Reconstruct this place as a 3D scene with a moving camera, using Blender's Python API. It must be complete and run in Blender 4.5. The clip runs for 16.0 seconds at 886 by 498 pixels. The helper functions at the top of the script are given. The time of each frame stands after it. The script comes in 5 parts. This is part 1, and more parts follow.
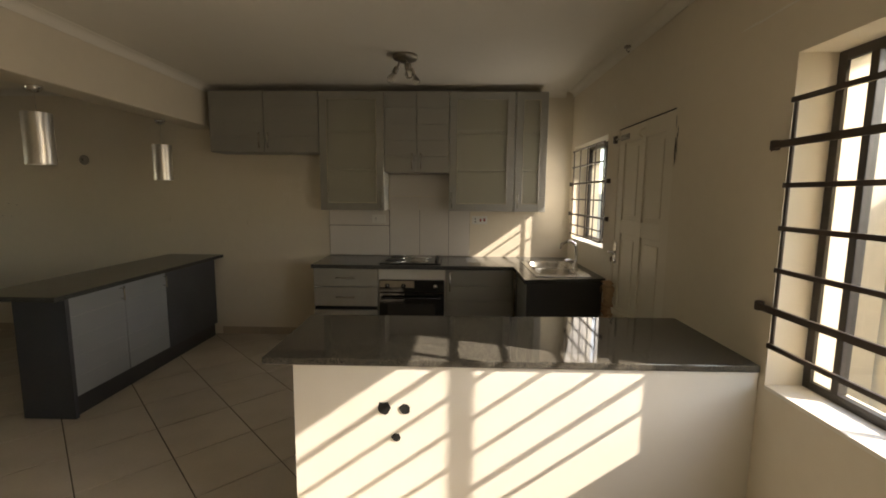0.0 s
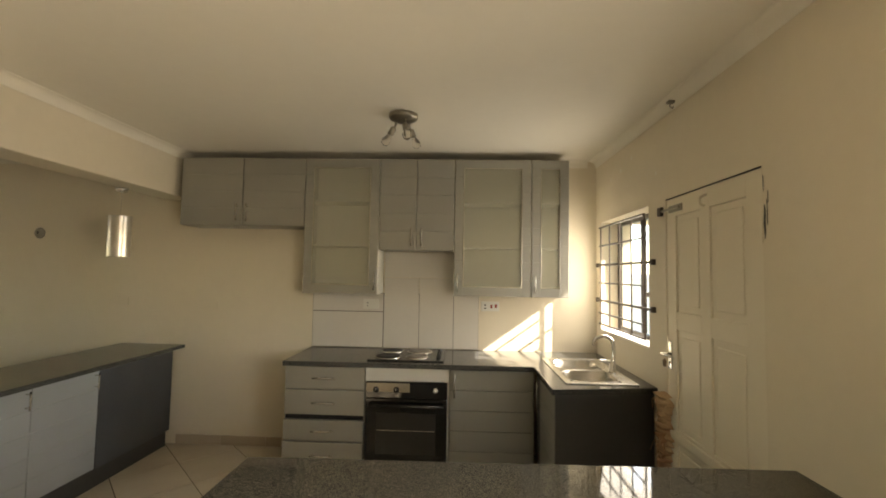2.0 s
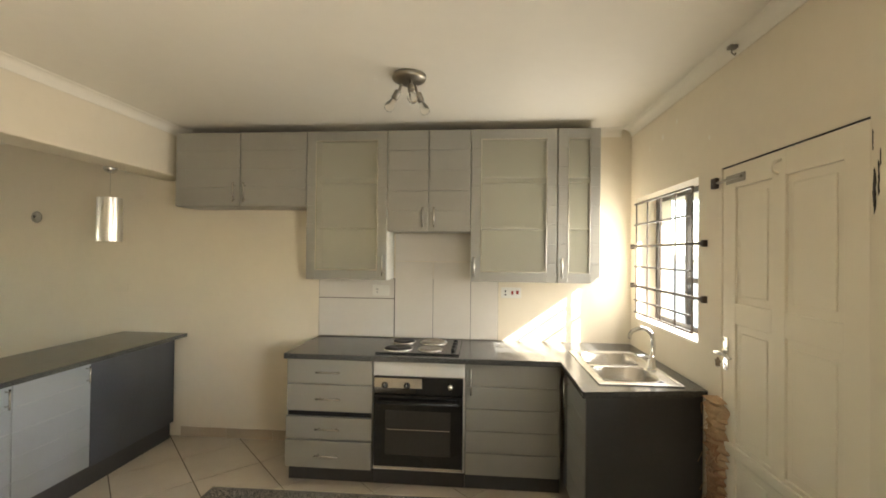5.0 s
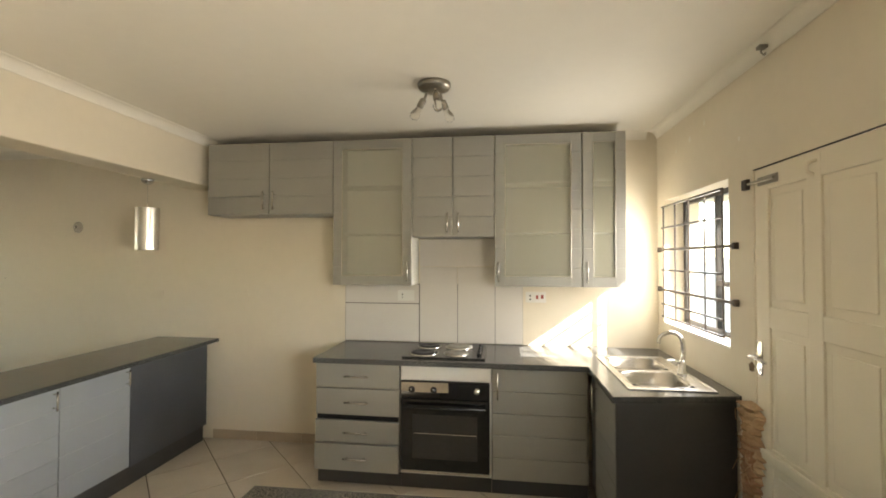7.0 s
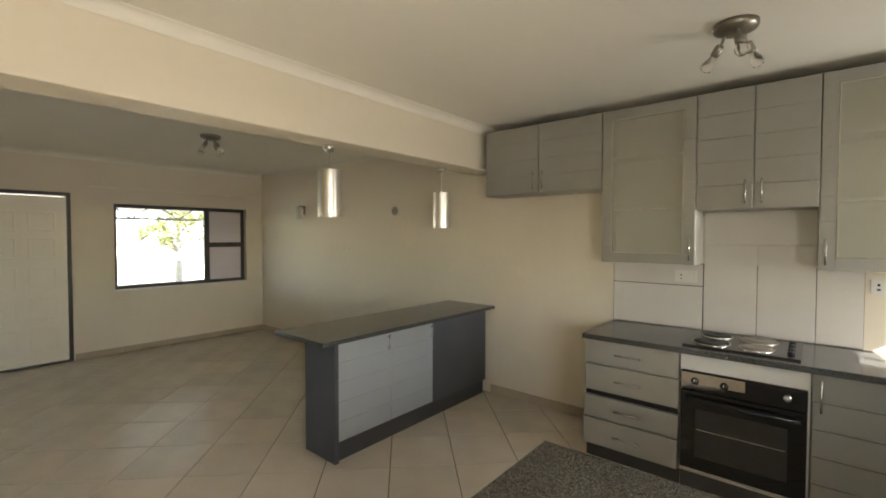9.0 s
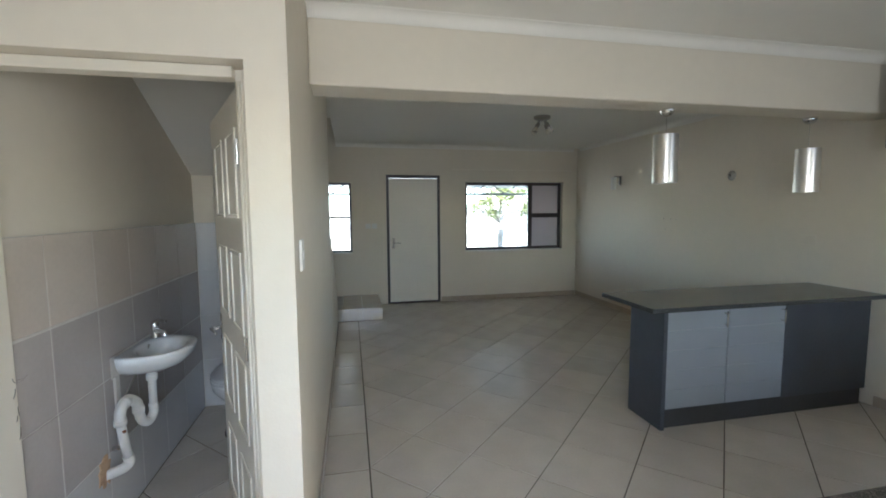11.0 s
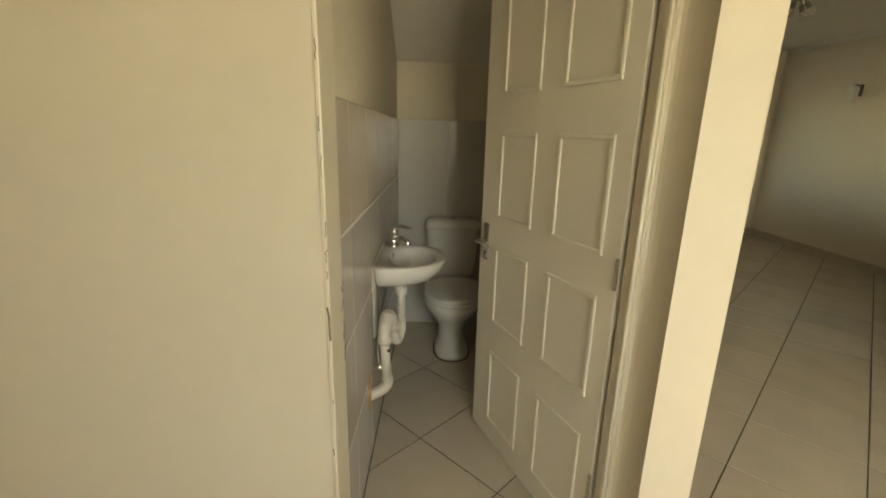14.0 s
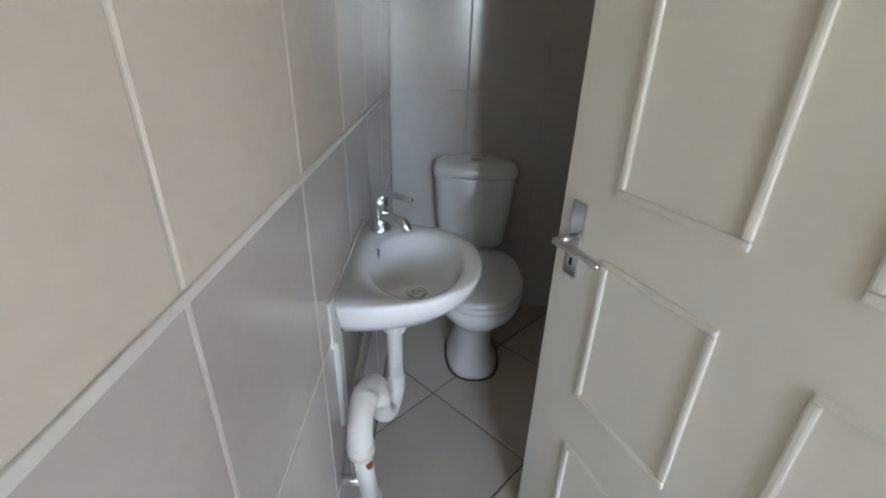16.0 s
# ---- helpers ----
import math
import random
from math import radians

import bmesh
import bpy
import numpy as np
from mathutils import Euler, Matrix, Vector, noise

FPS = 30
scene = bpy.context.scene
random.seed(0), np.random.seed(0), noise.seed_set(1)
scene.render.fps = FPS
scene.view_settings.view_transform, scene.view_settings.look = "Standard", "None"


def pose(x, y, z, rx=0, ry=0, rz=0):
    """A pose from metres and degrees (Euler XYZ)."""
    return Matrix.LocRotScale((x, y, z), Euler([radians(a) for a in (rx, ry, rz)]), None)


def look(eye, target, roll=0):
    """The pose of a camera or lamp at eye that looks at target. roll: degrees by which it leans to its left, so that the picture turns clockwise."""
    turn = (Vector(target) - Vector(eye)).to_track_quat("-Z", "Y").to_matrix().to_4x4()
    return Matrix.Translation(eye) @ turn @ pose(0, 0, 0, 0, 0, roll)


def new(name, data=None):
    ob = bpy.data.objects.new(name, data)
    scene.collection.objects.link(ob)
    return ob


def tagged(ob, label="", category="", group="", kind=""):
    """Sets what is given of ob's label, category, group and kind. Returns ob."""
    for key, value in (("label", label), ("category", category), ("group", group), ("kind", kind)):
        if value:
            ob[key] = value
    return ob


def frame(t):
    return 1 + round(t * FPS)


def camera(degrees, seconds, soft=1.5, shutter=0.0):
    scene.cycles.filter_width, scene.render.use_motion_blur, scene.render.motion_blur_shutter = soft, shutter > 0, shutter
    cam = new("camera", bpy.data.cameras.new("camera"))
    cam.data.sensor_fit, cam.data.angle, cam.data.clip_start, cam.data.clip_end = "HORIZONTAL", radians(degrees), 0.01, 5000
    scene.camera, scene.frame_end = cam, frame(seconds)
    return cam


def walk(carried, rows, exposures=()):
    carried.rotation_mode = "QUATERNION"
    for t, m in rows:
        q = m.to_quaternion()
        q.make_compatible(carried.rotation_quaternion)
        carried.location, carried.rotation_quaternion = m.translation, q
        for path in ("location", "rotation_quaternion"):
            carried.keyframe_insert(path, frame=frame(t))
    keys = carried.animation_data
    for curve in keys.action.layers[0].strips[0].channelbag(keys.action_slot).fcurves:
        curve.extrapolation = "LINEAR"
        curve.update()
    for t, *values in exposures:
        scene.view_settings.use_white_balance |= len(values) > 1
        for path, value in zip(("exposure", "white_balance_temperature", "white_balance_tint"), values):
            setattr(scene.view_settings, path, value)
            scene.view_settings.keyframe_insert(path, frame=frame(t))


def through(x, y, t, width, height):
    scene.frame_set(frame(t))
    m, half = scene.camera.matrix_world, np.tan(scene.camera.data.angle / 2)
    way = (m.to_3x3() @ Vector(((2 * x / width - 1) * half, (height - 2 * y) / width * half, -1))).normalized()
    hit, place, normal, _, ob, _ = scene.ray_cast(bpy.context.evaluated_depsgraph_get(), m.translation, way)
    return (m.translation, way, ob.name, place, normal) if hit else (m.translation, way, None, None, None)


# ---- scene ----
cam = camera(91.0, 16.0, soft=1.8)
PATH = [
    (0, (0.232, 0.304, 1.529), (0.188, 2.288, 1.284), 0.5),
    (0.5, (0.187, 0.348, 1.539), (0.141, 2.346, 1.444), 0.5),
    (1, (0.227, 0.541, 1.535), (0.187, 2.541, 1.537), 0.4),
    (1.5, (0.273, 0.763, 1.559), (0.236, 2.761, 1.647), 0.6),
    (2, (0.229, 0.996, 1.557), (0.155, 2.992, 1.669), 1.0),
    (2.5, (0.244, 1.147, 1.562), (0.167, 3.143, 1.663), 1.0),
    (3, (0.331, 1.306, 1.565), (0.245, 3.303, 1.652), 1.0),
    (3.5, (0.352, 1.391, 1.559), (0.197, 3.385, 1.531), 1.3),
    (4, (0.307, 1.394, 1.564), (0.144, 3.383, 1.426), 0.6),
    (4.5, (0.29, 1.368, 1.581), (0.118, 3.361, 1.541), 0.6),
    (4.7, (0.279, 1.358, 1.582), (0.108, 3.351, 1.588), 0.6),
    (6.8, (0.229, 1.332, 1.593), (0.028, 3.321, 1.638), 0.2),
    (7, (0.228, 1.318, 1.583), (-0.032, 3.3, 1.626), 0.1),
    (7.5, (0.202, 1.305, 1.581), (-0.302, 3.241, 1.609), 0.2),
    (8, (0.185, 1.29, 1.588), (-0.602, 3.129, 1.588), 0.4),
    (8.2, (0.172, 1.288, 1.576), (-0.719, 3.079, 1.571), 0.4),
    (8.5, (0.161, 1.262, 1.587), (-0.907, 2.953, 1.554), 0.4),
    (8.7, (0.142, 1.266, 1.581), (-1.017, 2.896, 1.537), 0.3),
    (10.8, (0.184, 1.005, 1.538), (-1.728, 1.563, 1.365), -0.6),
    (11, (0.204, 0.975, 1.531), (-1.744, 1.389, 1.352), -0.4),
    (11.5, (0.229, 0.838, 1.512), (-1.755, 0.986, 1.307), 0.9),
    (12, (0.224, 0.593, 1.472), (-1.761, 0.597, 1.226), 1.1),
    (12.5, (0.172, 0.426, 1.442), (-1.794, 0.458, 1.075), 1.4),
    (13, (0.026, 0.315, 1.407), (-1.925, 0.322, 0.965), 1.6),
    (13.5, (-0.191, 0.195, 1.38), (-2.139, 0.187, 0.927), 1.5),
    (14, (-0.426, 0.079, 1.361), (-2.359, 0.118, 0.848), 1.4),
    (14.5, (-0.693, 0.055, 1.314), (-2.58, 0.16, 0.647), 1.3),
    (15, (-1.005, 0.07, 1.285), (-2.851, 0.134, 0.519), 1.4),
    (15.5, (-1.275, 0.049, 1.261), (-3.099, 0.096, 0.441), 1.6),
    (16, (-1.448, 0.015, 1.268), (-3.254, 0.065, 0.409), 1.8),
]

EXPOSURES = [
    (0.0, 2.48, 7400, 14), (0.5, 2.56, 7400, 14), (1.0, 2.93, 7500, 13), (1.5, 3.42, 7800, 10), (2.5, 4.1, 7450, 10), (3.5, 4.5, 7100, 10), (4.7, 4.48, 6900, 10),
    (7.0, 4.53, 6800, 10), (7.5, 4.43, 6800, 10), (8.0, 4.22, 6900, 10), (8.7, 4.17, 6700, 10), (10.8, 3.88, 5100, 9), (11.3, 3.78, 5250, 9), (12.2, 3.6, 7150, 4), (13.0, 3.48, 8000, 2), (13.5, 3.62, 7900, 2),
    (14.5, 3.75, 7800, 2), (15.0, 3.83, 7100, 9), (15.3, 4.02, 5700, 11), (16.0, 4.45, 5150, 11),
]
walk(cam, [(t, look(eye, target, roll)) for t, eye, target, roll in PATH], EXPOSURES)

# ---- light ----
SUN = Vector((1.0, -0.322, 0.715)).normalized()  # towards the sun
sky_world = bpy.data.worlds.new("sky_world")
scene.world = sky_world
sky_world.use_nodes = True
wn = sky_world.node_tree.nodes
sky = wn.new("ShaderNodeTexSky")
sky.sky_type, sky.sun_disc = "NISHITA", False
sky.sun_elevation, sky.sun_rotation = math.asin(SUN.z), math.atan2(SUN.x, SUN.y)
sky_world.node_tree.links.new(sky.outputs[0], wn["Background"].inputs[0])
wn["Background"].inputs[1].default_value = 0.135
sun_data = bpy.data.lights.new("sun", "SUN")
sun_data.energy, sun_data.angle, sun_data.color = 2.3, radians(0.5), (1.0, 0.95, 0.87)
sun = new("sun", sun_data)
sun.matrix_world = look(SUN * 20, (0, 0, 0))
# the sky's light in the opening of the large east window
day_data = bpy.data.lights.new("window_daylight", "AREA")
day_data.shape, day_data.size, day_data.size_y = "RECTANGLE", 0.95, 1.1
day_data.energy, day_data.color = 2.2, (1.0, 0.96, 0.90)
daylight = new("window_daylight", day_data)
daylight.matrix_world = look((1.53, 0.95, 1.43), (0.5, 0.95, 1.25))
# and in the opening of the kitchen window
sink_data = bpy.data.lights.new("kitchen_window_daylight", "AREA")
sink_data.shape, sink_data.size, sink_data.size_y = "RECTANGLE", 0.85, 0.80
sink_data.energy, sink_data.color = 1.1, (1.0, 0.96, 0.90)
kitchen_daylight = new("kitchen_window_daylight", sink_data)
kitchen_daylight.matrix_world = look((1.50, 4.30, 1.56), (0.5, 4.25, 1.40))


# ---- materials ----
def mat(name, color, rough=0.5, metal=0.0, var=0.06, scale=6.0, bump=0.0, bump_scale=120.0, second=None, spec=0.5, coat=0.0, piece=0.0):
    """Painted, ceramic or metal surface with two scales of variation; piece: difference from piece to piece."""
    m = bpy.data.materials.new(name)
    m.use_nodes = True
    n, l = m.node_tree.nodes, m.node_tree.links
    b = n["Principled BSDF"]
    b.inputs["Metallic"].default_value = metal
    b.inputs["Specular IOR Level"].default_value = spec
    b.inputs["Coat Weight"].default_value = coat
    co = n.new("ShaderNodeTexCoord")
    big, fine = n.new("ShaderNodeTexNoise"), n.new("ShaderNodeTexNoise")
    big.inputs["Scale"].default_value, big.inputs["Detail"].default_value = scale * 0.35, 4
    fine.inputs["Scale"].default_value, fine.inputs["Detail"].default_value = scale * 7, 3
    add = n.new("ShaderNodeMath"); add.operation = "MULTIPLY_ADD"; add.inputs[1].default_value = 0.35
    l.new(co.outputs["Object"], big.inputs["Vector"]); l.new(co.outputs["Object"], fine.inputs["Vector"])
    l.new(fine.outputs[0], add.inputs[0]); l.new(big.outputs[0], add.inputs[2])
    ramp = n.new("ShaderNodeMapRange")
    ramp.inputs[1].default_value, ramp.inputs[2].default_value = 0.4, 0.95
    ramp.inputs[3].default_value, ramp.inputs[4].default_value = 0.0, 1.0
    l.new(add.outputs[0], ramp.inputs[0])
    mix = n.new("ShaderNodeMix"); mix.data_type = "RGBA"
    dark = second or tuple(c * (1 - 2 * var) for c in color)
    light = tuple(min(1, c * (1 + var * 0.5)) for c in color)
    mix.inputs[6].default_value, mix.inputs[7].default_value = (*light, 1), (*dark, 1)
    l.new(ramp.outputs[0], mix.inputs[0])
    out = mix.outputs[2]
    if piece:
        info = n.new("ShaderNodeObjectInfo")
        pr = n.new("ShaderNodeMapRange")
        pr.inputs[3].default_value, pr.inputs[4].default_value = 1 - piece, 1 + piece
        l.new(info.outputs["Random"], pr.inputs[0])
        sc = n.new("ShaderNodeVectorMath"); sc.operation = "SCALE"
        l.new(out, sc.inputs[0]); l.new(pr.outputs[0], sc.inputs[3])
        out = sc.outputs[0]
    l.new(out, b.inputs["Base Color"])
    rr = n.new("ShaderNodeMapRange")
    rr.inputs[3].default_value, rr.inputs[4].default_value = rough * 0.88, min(1, rough * 1.15)
    l.new(fine.outputs[0], rr.inputs[0]); l.new(rr.outputs[0], b.inputs["Roughness"])
    if bump:
        bn = n.new("ShaderNodeTexNoise"); bn.inputs["Scale"].default_value, bn.inputs["Detail"].default_value = bump_scale, 4
        l.new(co.outputs["Object"], bn.inputs["Vector"])
        bp = n.new("ShaderNodeBump"); bp.inputs["Strength"].default_value, bp.inputs["Distance"].default_value = bump, 0.004
        l.new(bn.outputs[0], bp.inputs["Height"]); l.new(bp.outputs[0], b.inputs["Normal"])
    return m


def granite(name, base, fleck, rough, amount=0.5, scale=420.0):
    m = bpy.data.materials.new(name)
    m.use_nodes = True
    n, l = m.node_tree.nodes, m.node_tree.links
    b = n["Principled BSDF"]
    co = n.new("ShaderNodeTexCoord")
    vo = n.new("ShaderNodeTexVoronoi"); vo.inputs["Scale"].default_value = scale
    no = n.new("ShaderNodeTexNoise"); no.inputs["Scale"].default_value, no.inputs["Detail"].default_value = scale * 0.4, 6
    big = n.new("ShaderNodeTexNoise"); big.inputs["Scale"].default_value = 5
    for x in (vo, no, big):
        l.new(co.outputs["Object"], x.inputs["Vector"])
    sep = n.new("ShaderNodeSeparateColor"); l.new(vo.outputs["Color"], sep.inputs[0])
    ad = n.new("ShaderNodeMath"); ad.operation = "MULTIPLY"; l.new(sep.outputs[0], ad.inputs[0]); l.new(no.outputs[0], ad.inputs[1])
    ramp = n.new("ShaderNodeValToRGB")
    ramp.color_ramp.elements[0].position, ramp.color_ramp.elements[0].color = 0.12, (*base, 1)
    ramp.color_ramp.elements[1].position, ramp.color_ramp.elements[1].color = 0.12 + amount, (*fleck, 1)
    l.new(ad.outputs[0], ramp.inputs[0])
    l.new(ramp.outputs[0], b.inputs["Base Color"])
    rr = n.new("ShaderNodeMapRange"); rr.inputs[3].default_value, rr.inputs[4].default_value = rough * 0.8, rough * 1.3
    l.new(big.outputs[0], rr.inputs[0]); l.new(rr.outputs[0], b.inputs["Roughness"])
    return m


def glass(name, rough=0.0, tint=(1, 1, 1), ior=1.45):
    m = bpy.data.materials.new(name)
    m.use_nodes = True
    b = m.node_tree.nodes["Principled BSDF"]
    b.inputs["Base Color"].default_value = (*tint, 1)
    b.inputs["Transmission Weight"].default_value, b.inputs["Roughness"].default_value, b.inputs["IOR"].default_value = 1.0, rough, ior
    return m


def clear_pane(name):
    """Thin window glass: mostly clear, a little gloss."""
    m = bpy.data.materials.new(name)
    m.use_nodes = True
    n, l = m.node_tree.nodes, m.node_tree.links
    tr, gl, mx = n.new("ShaderNodeBsdfTransparent"), n.new("ShaderNodeBsdfGlossy"), n.new("ShaderNodeMixShader")
    mx.inputs[0].default_value = 0.04
    gl.inputs["Roughness"].default_value = 0.02
    tr.inputs[0].default_value = (0.95, 0.97, 0.96, 1)
    l.new(tr.outputs[0], mx.inputs[1]); l.new(gl.outputs[0], mx.inputs[2])
    l.new(mx.outputs[0], n["Material Output"].inputs[0])
    return m


def milky(name, color, through=0.6, rough=0.4):
    """Obscure glass: part clear, part scattering."""
    m = bpy.data.materials.new(name)
    m.use_nodes = True
    n, l = m.node_tree.nodes, m.node_tree.links
    b = n["Principled BSDF"]
    b.inputs["Base Color"].default_value, b.inputs["Roughness"].default_value = (*color, 1), rough
    tl, mx = n.new("ShaderNodeBsdfTranslucent"), n.new("ShaderNodeMixShader")
    tl.inputs[0].default_value = (*color, 1)
    mx.inputs[0].default_value = through
    no = n.new("ShaderNodeTexNoise"); no.inputs["Scale"].default_value = 60
    bp = n.new("ShaderNodeBump"); bp.inputs["Strength"].default_value = 0.08
    l.new(no.outputs[0], bp.inputs["Height"]); l.new(bp.outputs[0], b.inputs["Normal"])
    l.new(b.outputs[0], mx.inputs[1]); l.new(tl.outputs[0], mx.inputs[2])
    l.new(mx.outputs[0], n["Material Output"].inputs[0])
    return m


def frosted(name, color, clear=0.45):
    m = bpy.data.materials.new(name)
    m.use_nodes = True
    n, l = m.node_tree.nodes, m.node_tree.links
    b = n["Principled BSDF"]
    b.inputs["Base Color"].default_value, b.inputs["Roughness"].default_value = (*color, 1), 0.28
    tr, mx = n.new("ShaderNodeBsdfTransparent"), n.new("ShaderNodeMixShader")
    mx.inputs[0].default_value = clear
    l.new(b.outputs[0], mx.inputs[1]); l.new(tr.outputs[0], mx.inputs[2])
    l.new(mx.outputs[0], n["Material Output"].inputs[0])
    return m


M_WALL = mat("cream_wall_paint", (0.74, 0.665, 0.53), 0.55, var=0.03, scale=2.5, bump=0.12, bump_scale=90, spec=0.35)
M_CEIL = mat("white_ceiling_paint", (0.80, 0.76, 0.67), 0.75, var=0.02, scale=2, bump=0.06, bump_scale=60, spec=0.2)
M_TRIM = mat("cream_gloss_paint", (0.77, 0.70, 0.565), 0.34, var=0.012, scale=5, bump=0.03)
M_DOORW = mat("white_door_paint", (0.82, 0.765, 0.645), 0.3, var=0.03, scale=5, bump=0.03)
M_FLOOR = mat("beige_floor_tile", (0.60, 0.53, 0.43), 0.13, var=0.07, scale=9, bump=0.02, bump_scale=40, piece=0.05)
M_GROUT = mat("brown_grout", (0.085, 0.065, 0.048), 0.9, var=0.15, scale=20)
M_SKIRT = mat("beige_skirting_tile", (0.48, 0.385, 0.28), 0.3, var=0.06, scale=9, piece=0.05)
M_GRAN = granite("dark_granite", (0.019, 0.019, 0.018), (0.30, 0.27, 0.215), 0.05, 0.68, 560)
M_LAM = granite("grey_laminate_worktop", (0.028, 0.029, 0.030), (0.16, 0.16, 0.15), 0.16, 0.5, 600)
M_SILVER = mat("silver_grey_foil", (0.34, 0.333, 0.30), 0.34, metal=0.35, var=0.04, scale=8, bump=0.02)
M_ISLDOOR = mat("pale_grey_foil", (0.31, 0.325, 0.335), 0.32, metal=0.1, var=0.03, scale=8)
M_CHAR = mat("charcoal_board", (0.062, 0.066, 0.076), 0.42, var=0.12, scale=8, bump=0.03)
M_DARK = mat("dark_kick_board", (0.05, 0.048, 0.047), 0.42, var=0.12, scale=8)
M_CARC = mat("white_carcass_board", (0.72, 0.70, 0.64), 0.45, var=0.03)
M_STEEL = mat("brushed_steel", (0.62, 0.60, 0.56), 0.26, metal=1.0, var=0.06, scale=30)
M_SHADE = mat("brushed_aluminium_shade", (0.84, 0.82, 0.78), 0.34, metal=1.0, var=0.04, scale=30)
M_NICKEL = mat("dull_nickel", (0.36, 0.33, 0.28), 0.35, metal=1.0, var=0.12, scale=20)
M_CHROME = mat("chrome", (0.75, 0.75, 0.74), 0.08, metal=1.0, var=0.02)
M_BLACKG = mat("black_oven_glass", (0.008, 0.008, 0.008), 0.05, var=0.1)
M_ENAMEL = mat("black_enamel", (0.02, 0.02, 0.02), 0.22, var=0.1)
M_OVENWIN = mat("smoked_oven_window", (0.035, 0.033, 0.030), 0.09, var=0.1)
M_IRON = mat("black_hotplate_iron", (0.035, 0.033, 0.032), 0.55, var=0.15, scale=40)
M_PLATE = mat("worn_steel_hotplate", (0.45, 0.42, 0.38), 0.35, metal=1.0, var=0.15, scale=30)
M_PLAST = mat("white_plastic", (0.74, 0.72, 0.66), 0.35, var=0.03)
M_RED = mat("red_switch", (0.30, 0.03, 0.02), 0.4)
# near-black: the shade inside holes and gaps, put into the colour
M_HOLE = mat("hole_shade_black", (0.01, 0.01, 0.01), 0.9)
M_CERAM = mat("white_porcelain", (0.80, 0.79, 0.76), 0.08, var=0.02, scale=4, coat=0.3)
M_PVC = mat("white_pvc", (0.74, 0.71, 0.64), 0.3, var=0.05, scale=14)
M_RUST = mat("rust_stain", (0.28, 0.11, 0.04), 0.8, var=0.3, scale=60)
M_FRAME = mat("dark_bronze_frame", (0.07, 0.062, 0.056), 0.4, metal=0.3, var=0.15, scale=20)
M_BAR = mat("dark_painted_bar", (0.05, 0.043, 0.037), 0.5, metal=0.2, var=0.2, scale=30, second=(0.07, 0.045, 0.03))
M_GLASS = clear_pane("window_glass")
M_OBSC = milky("obscure_glass", (0.53, 0.49, 0.485), 0.35, 0.25)
M_PAINTED = milky("painted_over_glass", (0.82, 0.78, 0.68), 0.7, 0.5)
M_FROST = frosted("frosted_glass", (0.56, 0.54, 0.42), 0.68)
M_BULB = glass("bulb_glass", 0.02, (1, 0.98, 0.94), 1.25)
M_WTILE = mat("beige_wall_tile", (0.66, 0.575, 0.475), 0.2, var=0.07, scale=7, piece=0.03)
M_WTILE_D = mat("grey_wall_tile", (0.50, 0.45, 0.405), 0.2, var=0.07, scale=7, piece=0.04)
M_WTILE_W = mat("pale_wall_tile", (0.60, 0.57, 0.53), 0.16, var=0.05, scale=7, piece=0.02)
M_SPLASH = mat("white_splashback_tile", (0.70, 0.66, 0.60), 0.14, var=0.03, scale=5, piece=0.02)
M_WGROUT = mat("pale_grout", (0.66, 0.62, 0.55), 0.85, var=0.1, scale=25)
M_BRICK = mat("exposed_brick", (0.42, 0.22, 0.11), 0.9, var=0.3, scale=25, bump=0.8, bump_scale=60, second=(0.20, 0.12, 0.07))
M_CRUMB = mat("crumbled_plaster", (0.52, 0.37, 0.22), 0.95, var=0.25, scale=30, bump=1.0, bump_scale=70, second=(0.33, 0.19, 0.10))
M_CRACK = mat("brown_crack", (0.22, 0.15, 0.09), 0.9, var=0.3, scale=50)
M_SCUFF = mat("grey_scuff", (0.33, 0.285, 0.255), 0.8, var=0.3, scale=60)
M_GOLDP = mat("reed_dark", (0.06, 0.05, 0.04), 0.6)
M_EXT = mat("cream_exterior_plaster", (0.62, 0.55, 0.43), 0.85, var=0.1, scale=2, bump=0.3, bump_scale=40)
M_GROUND = mat("dry_yard_earth", (0.35, 0.295, 0.225), 0.95, var=0.2, scale=1.2, bump=0.4, bump_scale=15)
M_LEAF = mat("green_leaf", (0.07, 0.085, 0.025), 0.5, var=0.3, scale=3, second=(0.17, 0.165, 0.045))
M_BARK = mat("grey_bark", (0.32, 0.27, 0.20), 0.9, var=0.25, scale=12, bump=0.6, bump_scale=25)
M_TRUSS = mat("grey_steel_truss", (0.22, 0.23, 0.24), 0.5, metal=0.4, var=0.1)
M_SHEET = mat("pale_roof_sheet", (0.55, 0.55, 0.53), 0.5, metal=0.3, var=0.08)


# ---- building helpers ----
def mesh_of(bm, name, material, smooth=False):
    me = bpy.data.meshes.new(name)
    bmesh.ops.recalc_face_normals(bm, faces=bm.faces)
    bm.to_mesh(me); bm.free()
    me.materials.append(material)
    if smooth:
        for p in me.polygons:
            p.use_smooth = True
    return me


def part(name, bm, material, parent, label="", smooth=False, at=None):
    ob = new(name, mesh_of(bm, name, material, smooth))
    ob.parent = parent
    if at is not None:
        ob.matrix_basis = at
    if label:
        ob["label"] = label
    return ob


def thing(name, label, category, at=(0, 0, 0), rz=0.0, group="", kind=""):
    e = new(name)
    e.empty_display_size = 0.1
    e.matrix_basis = pose(*at, 0, 0, rz)
    return tagged(e, label, category, group, kind)


